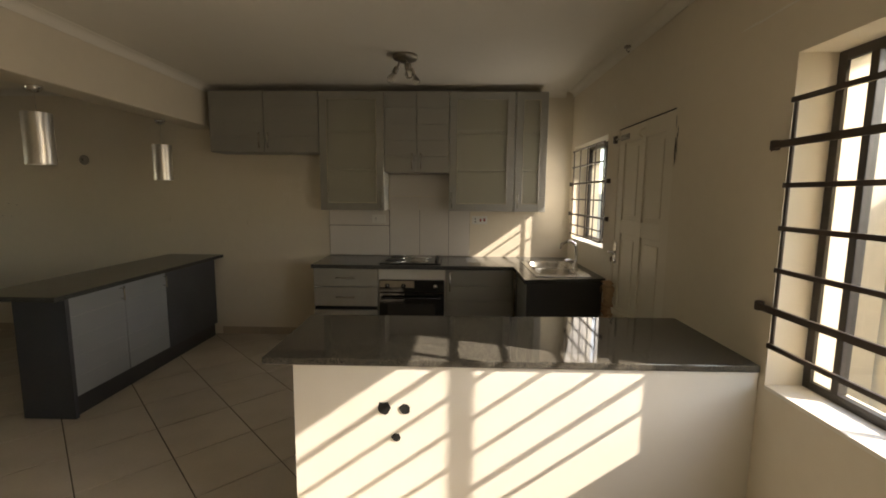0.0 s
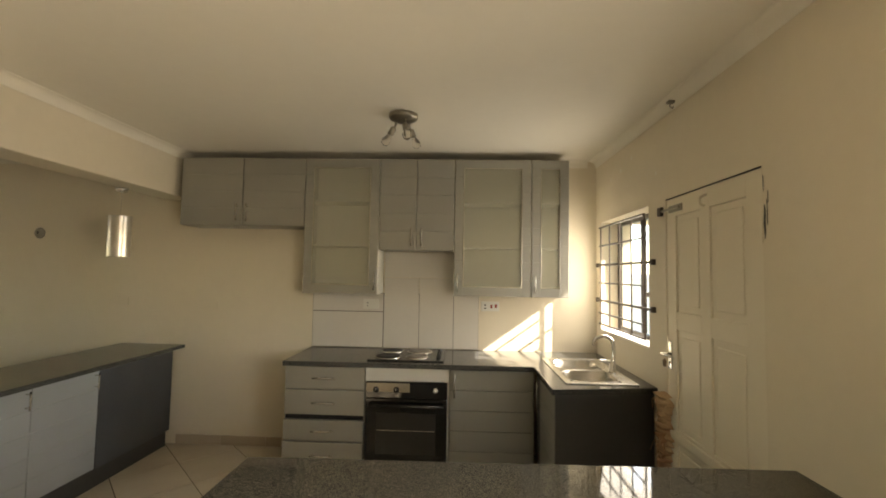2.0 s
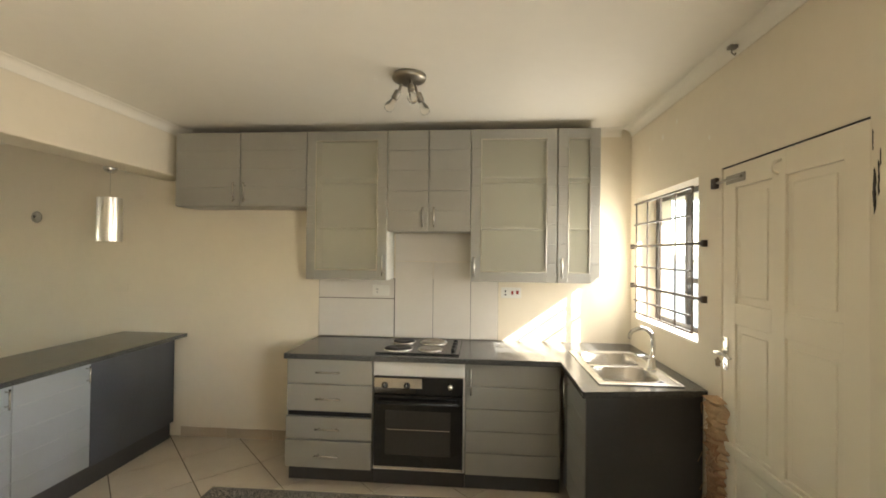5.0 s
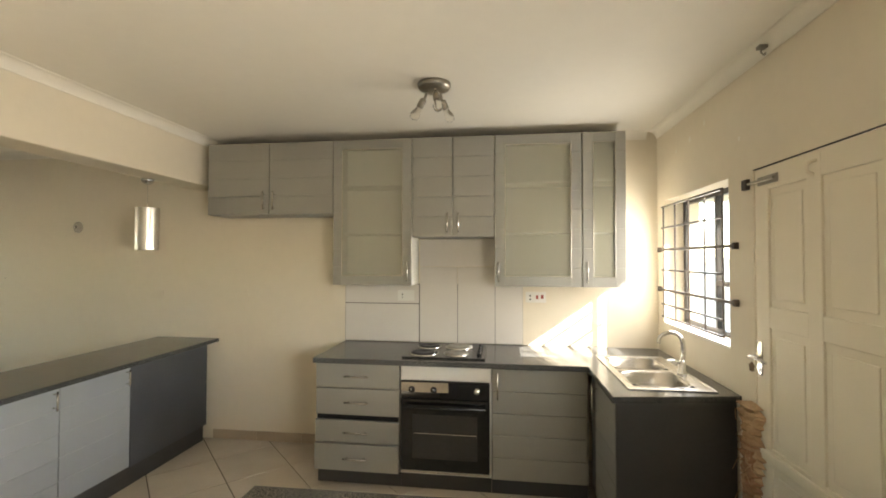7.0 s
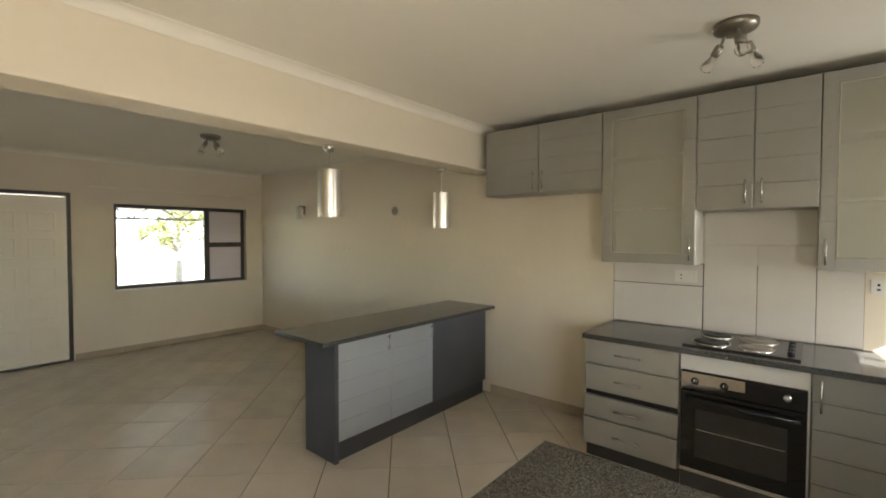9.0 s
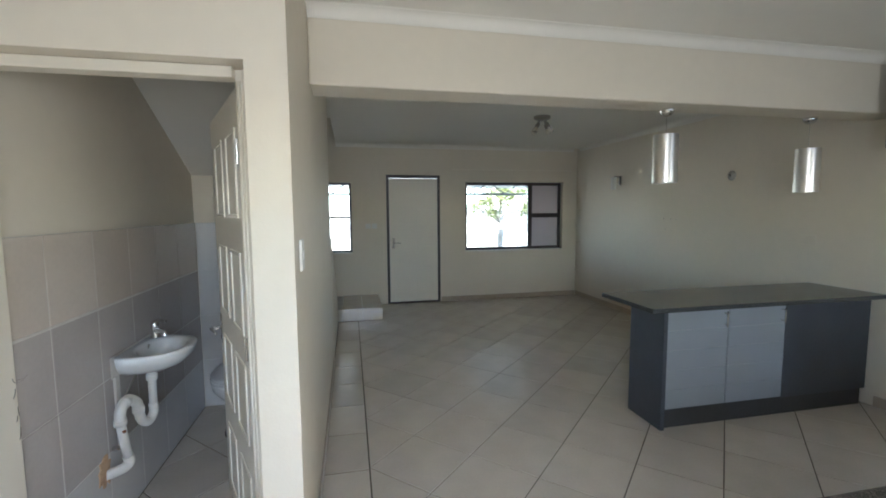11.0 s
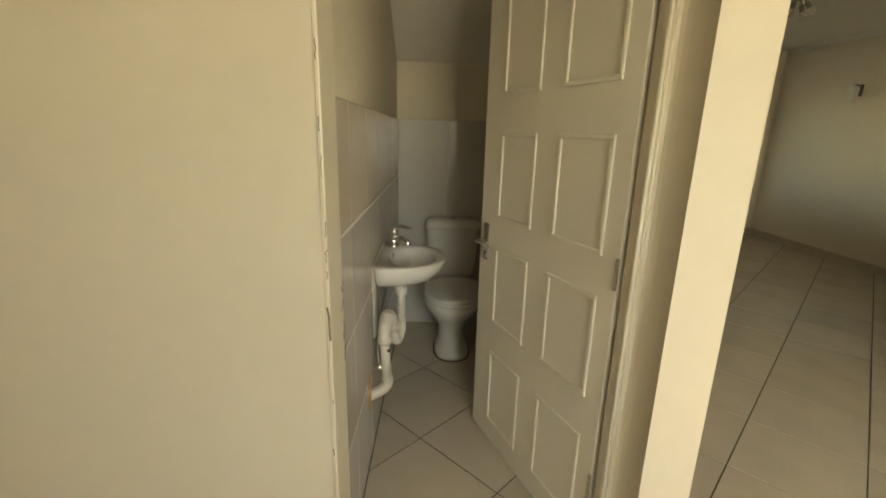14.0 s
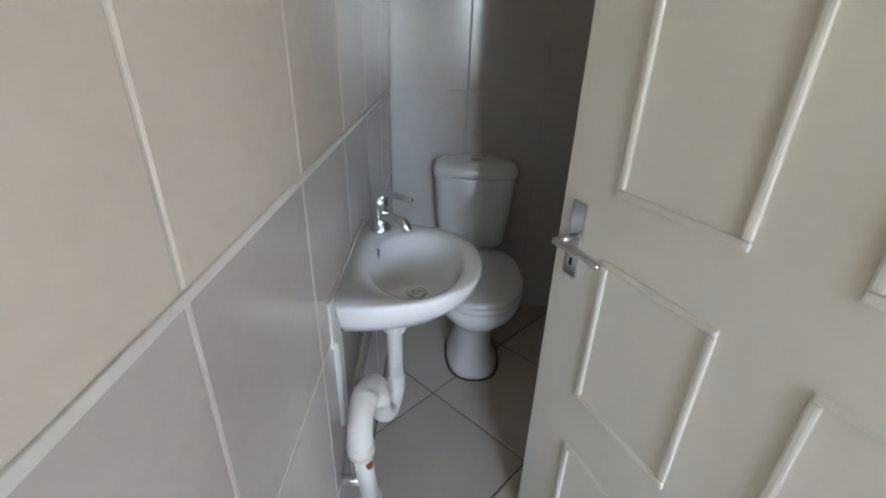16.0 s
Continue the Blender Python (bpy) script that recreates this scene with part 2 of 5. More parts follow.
def solid(name, bm, material, label, category, kind="", group="", smooth=False, at=None):
    ob = new(name, mesh_of(bm, name, material, smooth))
    if at is not None:
        ob.matrix_basis = at
    return tagged(ob, label, category, group, kind)


def box(x0, y0, z0, x1, y1, z1, bev=0.0, bm=None, seg=2):
    """A box, joined to bm if given, with rounded edges."""
    b = bmesh.new()
    v = [b.verts.new((x, y, z)) for x in (x0, x1) for y in (y0, y1) for z in (z0, z1)]
    for f in ((0, 1, 3, 2), (4, 6, 7, 5), (0, 4, 5, 1), (2, 3, 7, 6), (0, 2, 6, 4), (1, 5, 7, 3)):
        b.faces.new([v[i] for i in f])
    bmesh.ops.recalc_face_normals(b, faces=b.faces)
    if bev:
        bmesh.ops.bevel(b, geom=list(b.edges), offset=bev, segments=seg, affect="EDGES", profile=0.6)
    if bm is None:
        return b
    return join(bm, b)


def join(bm, b):
    me = bpy.data.meshes.new("tmp")
    b.to_mesh(me); b.free()
    bm.from_mesh(me)
    bpy.data.meshes.remove(me)
    return bm


def moved(bm, m):
    bmesh.ops.transform(bm, matrix=m, verts=bm.verts)
    return bm


def loft(rings, cap0=True, cap1=True):
    b = bmesh.new()
    vs = [[b.verts.new(p) for p in r] for r in rings]
    n = len(rings[0])
    for a, c in zip(vs, vs[1:]):
        for i in range(n):
            b.faces.new((a[i], a[(i + 1) % n], c[(i + 1) % n], c[i]))
    if cap0:
        b.faces.new(vs[0][::-1])
    if cap1:
        b.faces.new(vs[-1])
    return b


def lathe(profile, n=24, cap0=True, cap1=True):
    """Rings of (radius, z) about the z axis."""
    return loft([[(r * math.cos(a), r * math.sin(a), z) for a in (2 * math.pi * i / n for i in range(n))] for r, z in profile], cap0, cap1)


def rod(a, b, r, n=12):
    a, b = Vector(a), Vector(b)
    bm = lathe([(r, 0), (r, (b - a).length)], n)
    return moved(bm, Matrix.Translation(a) @ (b - a).to_track_quat("Z", "Y").to_matrix().to_4x4())


def smooth_path(pts, steps=6):
    p = [Vector(q) for q in pts]
    out = []
    for i in range(len(p) - 1):
        a, b, c, d = p[max(i - 1, 0)], p[i], p[i + 1], p[min(i + 2, len(p) - 1)]
        for k in range(steps):
            t = k / steps
            out.append(0.5 * (2 * b + (c - a) * t + (2 * a - 5 * b + 4 * c - d) * t * t + (3 * b - a - 3 * c + d) * t ** 3))
    return out + [p[-1]]


def tube(pts, r, n=12, steps=6, bent=True):
    """A tube along a path; r may be a list, one radius for each point of it."""
    path = smooth_path(pts, steps) if bent else [Vector(q) for q in pts]
    rings, up = [], Vector((0.13, 0.31, 0.94))
    for i, q in enumerate(path):
        t = (path[min(i + 1, len(path) - 1)] - path[max(i - 1, 0)]).normalized()
        s = t.cross(up).normalized(); w = s.cross(t)
        up = w
        k = r if not isinstance(r, (list, tuple)) else r[0] + (r[1] - r[0]) * i / (len(path) - 1)
        rings.append([q + k * (math.cos(a) * s + math.sin(a) * w) for a in (2 * math.pi * j / n for j in range(n))])
    return loft(rings)


def wall(axis, c0, c1, u0, u1, z0, z1, holes=()):
    """A wall between the planes axis=c0 and c1, from u0 to u1, with openings (u0, u1, z0, z1) through it."""
    us = sorted({u0, u1, *[h[0] for h in holes], *[h[1] for h in holes]})
    zs = sorted({z0, z1, *[h[2] for h in holes], *[h[3] for h in holes]})
    us = [u for u in us if u0 <= u <= u1]; zs = [z for z in zs if z0 <= z <= z1]
    full = lambda i, j: 0 <= i < len(us) - 1 and 0 <= j < len(zs) - 1 and not any(
        h[0] < (us[i] + us[i + 1]) / 2 < h[1] and h[2] < (zs[j] + zs[j + 1]) / 2 < h[3] for h in holes)
    b = bmesh.new()
    seen = {}
    def v(c, u, z):
        k = (c, u, z)
        if k not in seen:
            seen[k] = b.verts.new((c, u, z) if axis == "x" else (u, c, z))
        return seen[k]
    for i in range(len(us) - 1):
        for j in range(len(zs) - 1):
            if not full(i, j):
                continue
            a, d, e, f = us[i], us[i + 1], zs[j], zs[j + 1]
            for c in (c0, c1):
                b.faces.new((v(c, a, e), v(c, d, e), v(c, d, f), v(c, a, f)))
            for di, dj, (p, q) in ((-1, 0, ((a, e), (a, f))), (1, 0, ((d, e), (d, f))), (0, -1, ((a, e), (d, e))), (0, 1, ((a, f), (d, f)))):
                if not full(i + di, j + dj):
                    b.faces.new((v(c0, *p), v(c0, *q), v(c1, *q), v(c1, *p)))
    return b


def clip(poly, x0, y0, x1, y1):
    for ax, lim, sign in ((0, x0, 1), (0, x1, -1), (1, y0, 1), (1, y1, -1)):
        out = []
        for i, p in enumerate(poly):
            q = poly[(i + 1) % len(poly)]
            a, c = sign * (p[ax] - lim), sign * (q[ax] - lim)
            if a >= 0:
                out.append(p)
            if a * c < 0:
                t = a / (a - c)
                out.append((p[0] + t * (q[0] - p[0]), p[1] + t * (q[1] - p[1])))
        poly = out
        if len(poly) < 3:
            return []
    return poly


# ---- setting ----
XE, XO = 1.445, 1.70          # east wall, inner and outer face
YN, XW, YS = 4.895, -6.86, -2.2
YP, XC = 0.782, -1.385          # passage wall, cloakroom wall
ZC = 2.58
BW = (0.42, 1.94, 0.81, 2.04)    # large east window
KW = (3.83, 4.77, 1.11, 2.015)   # window over the sink
KD = (2.78, 3.60, -0.1, 2.015)    # back door
FD = (1.55, 2.43, -0.1, 2.095)     # front door
FW = (2.865, 4.625, 0.84, 1.99)  # living room window
SW = (0.30, 1.0, 0.86, 1.97)     # stair window
WD = (-0.175, 0.643, -0.1, 2.030)   # cloakroom door

solid("wall_east", wall("x", XE, XO, YS, YN, -0.1, 3.0, (BW, KW, KD)), M_WALL, "cream painted plaster wall with two barred windows", "wall", "structure")
solid("wall_north", wall("y", YN, YN + 0.25, XW - 0.25, XO, -0.1, 3.0), M_WALL, "cream painted plaster wall with small scuffs", "wall", "structure")
solid("wall_west", wall("x", XW - 0.25, XW, -0.4, YN, -0.1, 3.0, (FD, FW, SW)), M_WALL, "cream painted wall with front door and window", "wall", "structure")
solid("wall_south", wall("y", YS - 0.25, YS, XC - 0.14, XO, -0.1, 3.0), M_WALL, "plain cream painted wall", "wall", "structure")
solid("wall_cloakroom_front", wall("x", XC - 0.14, XC, YS, YP, -0.1, ZC + 0.05, (WD,)), M_WALL, "cream painted wall with cloakroom doorway", "wall", "structure")
solid("wall_passage", wall("y", YP - 0.1, YP, -4.2, XC - 0.14, -0.1, ZC + 0.05), M_WALL, "cream painted passage wall beside the stairs", "wall", "structure")
solid("wall_cloakroom_south", wall("y", -0.285, -0.185, -3.53, XC - 0.14, -0.1, ZC + 0.05), M_WALL, "cream painted cloakroom wall above tiles", "wall", "structure")
solid("wall_cloakroom_back", wall("x", -3.53, -3.43, -0.185, YP - 0.1, -0.1, ZC + 0.05), M_WALL, "cream painted back wall of the cloakroom", "wall", "structure")
solid("wall_stair_south", wall("y", -0.5, -0.4, XW - 0.25, -3.53, -0.1, 3.0), M_WALL, "plain cream stairwell wall", "wall", "structure")
# next two: unseen, added to stop sun leaking in above the ceiling
solid("wall_stair_upper_east", wall("x", -4.3, -4.2, -0.4, YP, ZC + 0.05, 3.1), M_WALL, "plain cream stairwell wall", "wall", "structure")
solid("wall_stair_upper_north", wall("y", YP, YP + 0.1, XW, -4.2, ZC + 0.05, 3.1), M_WALL, "plain cream stairwell wall", "wall", "structure")
solid("wall_stair_east", wall("x", -3.63, -3.53, -0.4, YP - 0.1, -0.1, 3.0), M_WALL, "plain cream stairwell wall", "wall", "structure")
b = box(XW, YP, ZC, XO, YN, ZC + 0.2)
box(XC, YS, ZC, XO, YP, ZC + 0.2, 0, b); box(-4.2, -0.4, ZC, XC, YP, ZC + 0.2, 0, b)
solid("ceiling", b, M_CEIL, "white painted smooth plaster ceiling", "ceiling", "structure")
solid("ceiling_stairwell", box(XW, -0.4, 2.95, -4.2, YP, 3.1), M_CEIL, "white painted stairwell ceiling", "ceiling", "structure")
solid("ceiling_beam", box(-2.46, YP + 0.002, 2.185, -2.215, YN - 0.002, ZC - 0.001, 0.012), M_WALL, "cream painted plaster downstand beam between rooms", "beam", "structure")
# sloping underside of the stairs in the cloakroom
b = bmesh.new()
pr = [(-3.432, 1.80), (-2.02, ZC - 0.002), (-3.432, ZC - 0.002)]
rings = [[(x, y, z) for x, z in pr] for y in (-0.183, YP - 0.102)]
solid("ceiling_cloakroom_slope", loft(rings), M_CEIL, "sloping white plaster underside of the stairs", "ceiling", "structure")
b.free()


def cornice(u0, u1, axis, c, side, name="cornice"):
    """A coved cornice of 7 cm along a wall; side: +1 when the room lies towards +axis."""
    prof = [(0.001, -0.001), (0.001, -0.062)] + [(0.006 + 0.052 * (1 - math.cos(a)), -0.062 + 0.056 * math.sin(a)) for a in (0.0, 0.2, 0.4, 0.6, 0.8, 1.0, 1.2, 1.4, 1.55)] + [(0.062, -0.001)]
    r = [[(c + side * d, u, ZC + h) if axis == "x" else (u, c + side * d, ZC + h) for d, h in prof] for u in (u0, u1)]
    return solid(name, loft(r), M_CEIL, "white coved plaster cornice", "cornice", "structure", "cornices")


cornice(YS, YN - 0.002, "x", XE, -1)
cornice(-2.21, XE - 0.08, "y", YN, -1)
cornice(YP + 0.003, YN - 0.003, "x", -2.215, 1)
cornice(YP + 0.003, YN - 0.08, "x", XW, 1)
cornice(XW + 0.08, -2.47, "y", YN, -1)

# outside: ground, boundary walls, trees, carport truss
g = bmesh.new()
bmesh.ops.create_grid(g, x_segments=2, y_segments=2, size=900)
solid("ground", g, M_GROUND, "dry bare sandy yard ground", "ground", "structure", at=pose(0, 0, -0.12))

# ---- windows and doors ----
def steel_window(name, label, x, y0, y1, z0, z1, mull=(), rails=(), panes=None, fw=0.035, depth=0.03, rail=0.017):
    """A steel window in a wall of constant x. mull: y of uprights; rails: (ya, yb, z) of crossbars; panes: (ya, yb, za, zb, material)."""
    w = thing(name, label, "window", (x, (y0 + y1) / 2, z0), kind="structure")
    inv = Matrix.Translation((-x, -(y0 + y1) / 2, -z0))
    h = depth / 2
    b = box(x - h, y0, z0, x + h, y0 + fw, z1, 0.003)
    box(x - h, y1 - fw, z0, x + h, y1, z1, 0.003, b)
    box(x - h, y0 + fw, z0, x + h, y1 - fw, z0 + fw, 0.003, b)
    box(x - h, y0 + fw, z1 - fw, x + h, y1 - fw, z1, 0.003, b)
    part("window_frame", moved(b, inv), M_FRAME, w)
    for y, half in mull:
        part("mullion", moved(box(x - h - 0.002, y - half, z0 + fw, x + h + 0.002, y + half, z1 - fw, 0.003), inv), M_FRAME, w)
    for ya, yb, z in rails:
        part("transom", moved(box(x - h - 0.001, ya, z - rail, x + h + 0.001, yb, z + rail, 0.003), inv), M_FRAME, w)
    for ya, yb, za, zb, m in panes:
        p = part("pane", moved(box(x - 0.002, ya, za, x + 0.002, yb, zb), inv), m, w)
        p.visible_shadow = m is not M_GLASS
    return w


def burglar_bars(name, label, x, y0, y1, zs, bolted, ys, parent_z, reach=0.075):
    """A welded flat-bar cage before a window: horizontals at zs, uprights at ys, the bolted ones run on to the wall."""
    w = thing(name, label, "burglar bars", (x, (y0 + y1) / 2, parent_z))
    inv = Matrix.Translation((-x, -(y0 + y1) / 2, -parent_z))
    for i, z in enumerate(zs):
        e, e1 = (reach, 0.075) if i in bolted else (0.0, 0.0)
        t = (0.013 if i in bolted else 0.009) * (1.0 if y1 - y0 > 1.2 else 0.7)
        part("bar", moved(box(x - 0.006, y0 - e, z - t, x + 0.006, y1 + e1, z + t, 0.002), inv), M_BAR, w)
        if e:
            for yy in (y0 - e, y1 + e1):
                part("lug", moved(box(x - 0.004, yy - 0.012, z - 0.018, XE + 0.004, yy + 0.012, z + 0.018, 0.003), inv), M_BAR, w)
    for y in ys:
        part("upright", moved(box(x + 0.006, y - 0.007, zs[-1] - 0.009, x + 0.014, y + 0.007, zs[0] + 0.009, 0.002), inv), M_BAR, w)
    return w


xw = 1.60
steel_window("window_1", "dark steel window with clear panes and painted-over strip", xw, *BW, mull=((1.80, 0.015), (1.547, 0.013), (1.05, 0.013)),
             panes=((0.455, 1.037, 0.845, 2.005, M_GLASS), (1.063, 1.534, 0.845, 2.005, M_GLASS), (1.56, 1.785, 0.845, 2.005, M_GLASS), (1.815, 1.905, 0.845, 2.005, M_PAINTED)))
burglar_bars("burglar_bars", "dark painted flat steel burglar bars bolted to the wall", 1.425, 0.47, 1.92, (1.873, 1.725, 1.575, 1.42, 1.265, 1.112, 0.978), (1, 5),
             (0.48, 1.913), 0.978)
steel_window("window_2", "dark steel window over the sink with clear panes", xw, *KW, mull=((4.28, 0.014),), rails=((3.865, 4.266, 1.43),),
             panes=((3.865, 4.266, 1.145, 1.413, M_GLASS), (3.865, 4.266, 1.447, 1.98, M_GLASS), (4.294, 4.735, 1.145, 1.98, M_GLASS)))
burglar_bars("burglar_bars", "dark painted steel burglar bars over the sink window", 1.425, 3.87, 4.75, (1.965, 1.81, 1.65, 1.50, 1.355, 1.25, 1.16), (2, 4),
             (3.875, 4.09, 4.31, 4.53, 4.745), 1.16, 0.125)
xf = XW - 0.10
steel_window("window_3", "dark steel living room window, two obscure panes", xf, *FW, mull=((4.05, 0.038),), rails=((4.088, 4.575, 1.425),), fw=0.05, rail=0.036,
             panes=((2.915, 4.012, 0.89, 1.94, M_GLASS), (4.088, 4.575, 0.89, 1.389, M_OBSC), (4.088, 4.575, 1.461, 1.94, M_OBSC)))
steel_window("window_4", "dark steel stair window with clear panes", xf, *SW, rails=((0.335, 0.965, 1.42),), panes=((0.335, 0.965, 0.895, 1.403, M_GLASS), (0.335, 0.965, 1.437, 1.935, M_GLASS)))


def moulded(bm, u0, u1, z0, z1, y, depth=0.006, rim=0.022, out=1):
    """A raised panel moulding on a door face at y: a rounded rim round a flat field."""
    for a, c, d, e in ((u0, u1, z0, z0 + rim), (u0, u1, z1 - rim, z1), (u0, u0 + rim, z0 + rim, z1 - rim), (u1 - rim, u1, z0 + rim, z1 - rim)):
        box(a, min(y - 0.001 * out, y + depth * out), d, c, max(y - 0.001 * out, y + depth * out), e, 0.0045, bm, 2)
    return bm


def lever_handle(parent, u, z, y, out, towards):
    """Chrome lever on a long plate, on a door face at y."""
    pl = part("handle_plate", box(u - 0.02, min(y, y + 0.006 * out), z - 0.085, u + 0.02, max(y, y + 0.006 * out), z + 0.075, 0.003), M_CHROME, parent, "chrome handle plate")
    b = rod((u, y + 0.004 * out, z), (u, y + 0.05 * out, z), 0.009)
    join(b, tube([(u, y + 0.05 * out, z), (u + 0.02 * towards, y + 0.053 * out, z + 0.002), (u + 0.07 * towards, y + 0.05 * out, z + 0.004), (u + 0.115 * towards, y + 0.044 * out, z - 0.006)], [0.0095, 0.007]))
    part("lever", b, M_CHROME, parent, "chrome lever", True)
    part("keyhole", box(u - 0.003, min(y, y + 0.0075 * out), z - 0.062, u + 0.003, max(y, y + 0.0075 * out), z - 0.045, 0.001), M_HOLE, parent)
    return pl


# back door: framed and panelled, flush with the wall, painted in
bd = thing("back_door", "cream painted panelled wooden back door, closed", "door", (XE + 0.025, KD[0] + 0.005, 0.0), 90)
# local: u runs along +y, the room side faces +y local
W = 0.81
b = bmesh.new()
rails = ((0.01, 0.20), (0.64, 0.72), (1.265, 1.365), (1.905, 2.008))
stiles = ((0.0, 0.10), (0.375, 0.455), (W - 0.10, W))
for a, c in stiles:
    box(a, -0.02, 0.01, c, 0.02, 2.008, 0.004, b)
for a, c in rails:
    for u0, u1 in ((0.10, 0.375), (0.455, W - 0.10)):
        box(u0 - 0.001, -0.02, a, u1 + 0.001, 0.0195, c, 0.004, b)
part("door_frame", b, M_TRIM, bd)
for (_, z0), (z1, _) in zip(rails, rails[1:]):
    for u0, u1 in ((0.10, 0.375), (0.455, W - 0.10)):
        part("panel", box(u0 - 0.004, -0.012, z0 - 0.004, u1 + 0.004, 0.010, z1 + 0.004, 0.003), M_TRIM, bd)
        part("raised_field", box(u0 + 0.035, 0.009, z0 + 0.035, u1 - 0.035, 0.0145, z1 - 0.035, 0.005), M_TRIM, bd)
part("weather_bar", box(0.02, 0.019, 0.655, W - 0.02, 0.034, 0.705, 0.008), M_TRIM, bd)
lever_handle(bd, W - 0.03, 1.12, 0.02, 1, -1)
bolt = part("barrel_bolt", box(W - 0.18, 0.02, 1.928, W - 0.03, 0.026, 1.968, 0.003), M_NICKEL, bd, "dull metal barrel bolt")
part("bolt_rod", rod((W - 0.17, 0.034, 1.948), (W + 0.06, 0.034, 1.948), 0.007), M_NICKEL, bolt)
part("bolt_staple", box(W + 0.03, 0.018, 1.922, W + 0.075, 0.045, 1.975, 0.006), M_BAR, bolt)
part("hook", tube([(0.40, 0.02, 1.97), (0.40, 0.05, 1.955), (0.40, 0.05, 1.925), (0.40, 0.03, 1.915)], 0.006), M_TRIM, bd, "painted coat hook", True)
for z in (0.25, 1.75):
    part("hinge", rod((-0.002, 0.022, z - 0.05), (-0.002, 0.022, z + 0.05), 0.007), M_TRIM, bd)

# front door: steel, ten panels, in a dark steel frame
fd = thing("front_door", "white panelled steel front door, closed", "door", (XW - 0.02, FD[1] - 0.045, 0.02), -90)
FWID, FH = FD[1] - FD[0] - 0.09, 2.013
part("leaf", box(0, -0.02, 0.01, FWID, 0.02, FH, 0.003), M_DOORW, fd)
b = bmesh.new()
for u0 in (0.10, 0.45):
    for z0, z1 in ((0.16, 0.44), (0.53, 0.80), (0.89, 1.17), (1.27, 1.52), (1.60, 1.83)):
        moulded(b, u0, u0 + 0.25, z0, z1, 0.02, 0.010)
part("mouldings", b, M_DOORW, fd)
lever_handle(fd, FWID - 0.06, 0.98, 0.02, 1, -1)
part("threshold", box(-0.04, -0.06, -0.02, FWID + 0.04, 0.03, 0.006, 0.003), M_FRAME, fd)
df = thing("door_frame_1", "dark painted steel front door frame", "door frame", (XW, FD[0], 0), kind="structure")
b = box(-0.12, 0.002, 0, 0.012, 0.042, FD[3] - 0.002, 0.004)
box(-0.12, FD[1] - FD[0] - 0.042, 0, 0.012, FD[1] - FD[0] - 0.002, FD[3] - 0.002, 0.004, b)
box(-0.12, 0.042, FD[3] - 0.045, 0.012, FD[1] - FD[0] - 0.042, FD[3] - 0.002, 0.004, b)
part("frame", b, M_FRAME, df)

# cloakroom door, open inwards
HX, HY = -1.548, 0.578
ang = math.degrees(math.atan2(0.279 - HY, -2.29 - HX))
cd = thing("cloakroom_door", "cream eight-panel moulded door standing open", "door", (HX, HY, 0.0), ang)
DW = 0.798
part("leaf", box(0.0, -0.04, 0.006, DW, -0.002, 1.985, 0.003), M_DOORW, cd)
b = bmesh.new()
for u0, u1 in ((0.065, 0.304), (0.425, 0.66)):
    for z0, z1 in ((0.105, 0.445), (0.58, 0.915), (1.035, 1.37), (1.505, 1.85)):
        moulded(b, u0, u1, z0, z1, -0.002, 0.007, 0.015)
part("mouldings", b, M_DOORW, cd)
lever_handle(cd, 0.742, 0.925, -0.002, 1, -1)
for z in (0.3, 1.0, 1.75):
    part("hinge", rod((0.0, 0.004, z - 0.045), (0.0, 0.004, z + 0.045), 0.006), M_STEEL, cd)

# door lining and architrave of the cloakroom doorway
dl = thing("door_frame_2", "cream painted cloakroom door frame with chipped paint", "door frame", (XC, WD[0], 0), kind="structure")
ow = WD[1] - WD[0]
b = box(-0.138, 0.001, 0, 0.004, 0.012, WD[3] - 0.002, 0.003)
box(-0.158, ow - 0.052, 0, -0.108, ow - 0.001, WD[3] - 0.002, 0.004, b)
box(-0.138, 0.012, WD[3] - 0.040, -0.070, ow - 0.052, WD[3] - 0.002, 0.004, b)
part("lining", b, M_TRIM, dl)
b = rod((-0.108, ow - 0.047, 0), (-0.108, ow - 0.047, WD[3] - 0.042), 0.0042, 10)
join(b, rod((-0.107, ow - 0.036, 0), (-0.107, ow - 0.036, WD[3] - 0.042), 0.0038, 10))
# hollow plaster reveal that sweeps from the frame out to the wall face
sweep = [(-0.107, ow - 0.030)] + [(-0.107 + 0.106 * (1 - math.cos(a)), ow - 0.030 + 0.029 * math.sin(a)) for a in (0.25, 0.5, 0.75, 1.0, 1.25, 1.5)] + [(-0.107, ow - 0.001)]
rv = loft([[(x, y, z) for x, y in sweep] for z in (0.0, WD[3] - 0.003)])
part("reveal", rv, M_WALL, dl, "hollow cream plaster reveal")
part("moulding", b, M_TRIM, dl, "rounded frame moulding", True)
b = bmesh.new()
rc = random.Random(4)
for z, L in ((0.55, 0.02), (0.70, 0.015), (0.875, 0.085), (1.03, 0.02), (1.07, 0.03), (1.13, 0.035), (1.26, 0.05), (1.36, 0.03), (1.5, 0.04), (1.62, 0.03), (1.75, 0.05)):
    y = 0.008 + rc.uniform(-0.003, 0.003)
    pts = [(0.0035, y + rc.uniform(-0.003, 0.003), z + k * L / 4) for k in range(5)]
    join(b, tube(pts, 0.0024 if L > 0.08 else rc.uniform(0.0008, 0.0014), 5, 2))
part("paint_crack", b, M_CRACK, dl, "brown crack in the paint")
b = bmesh.new()
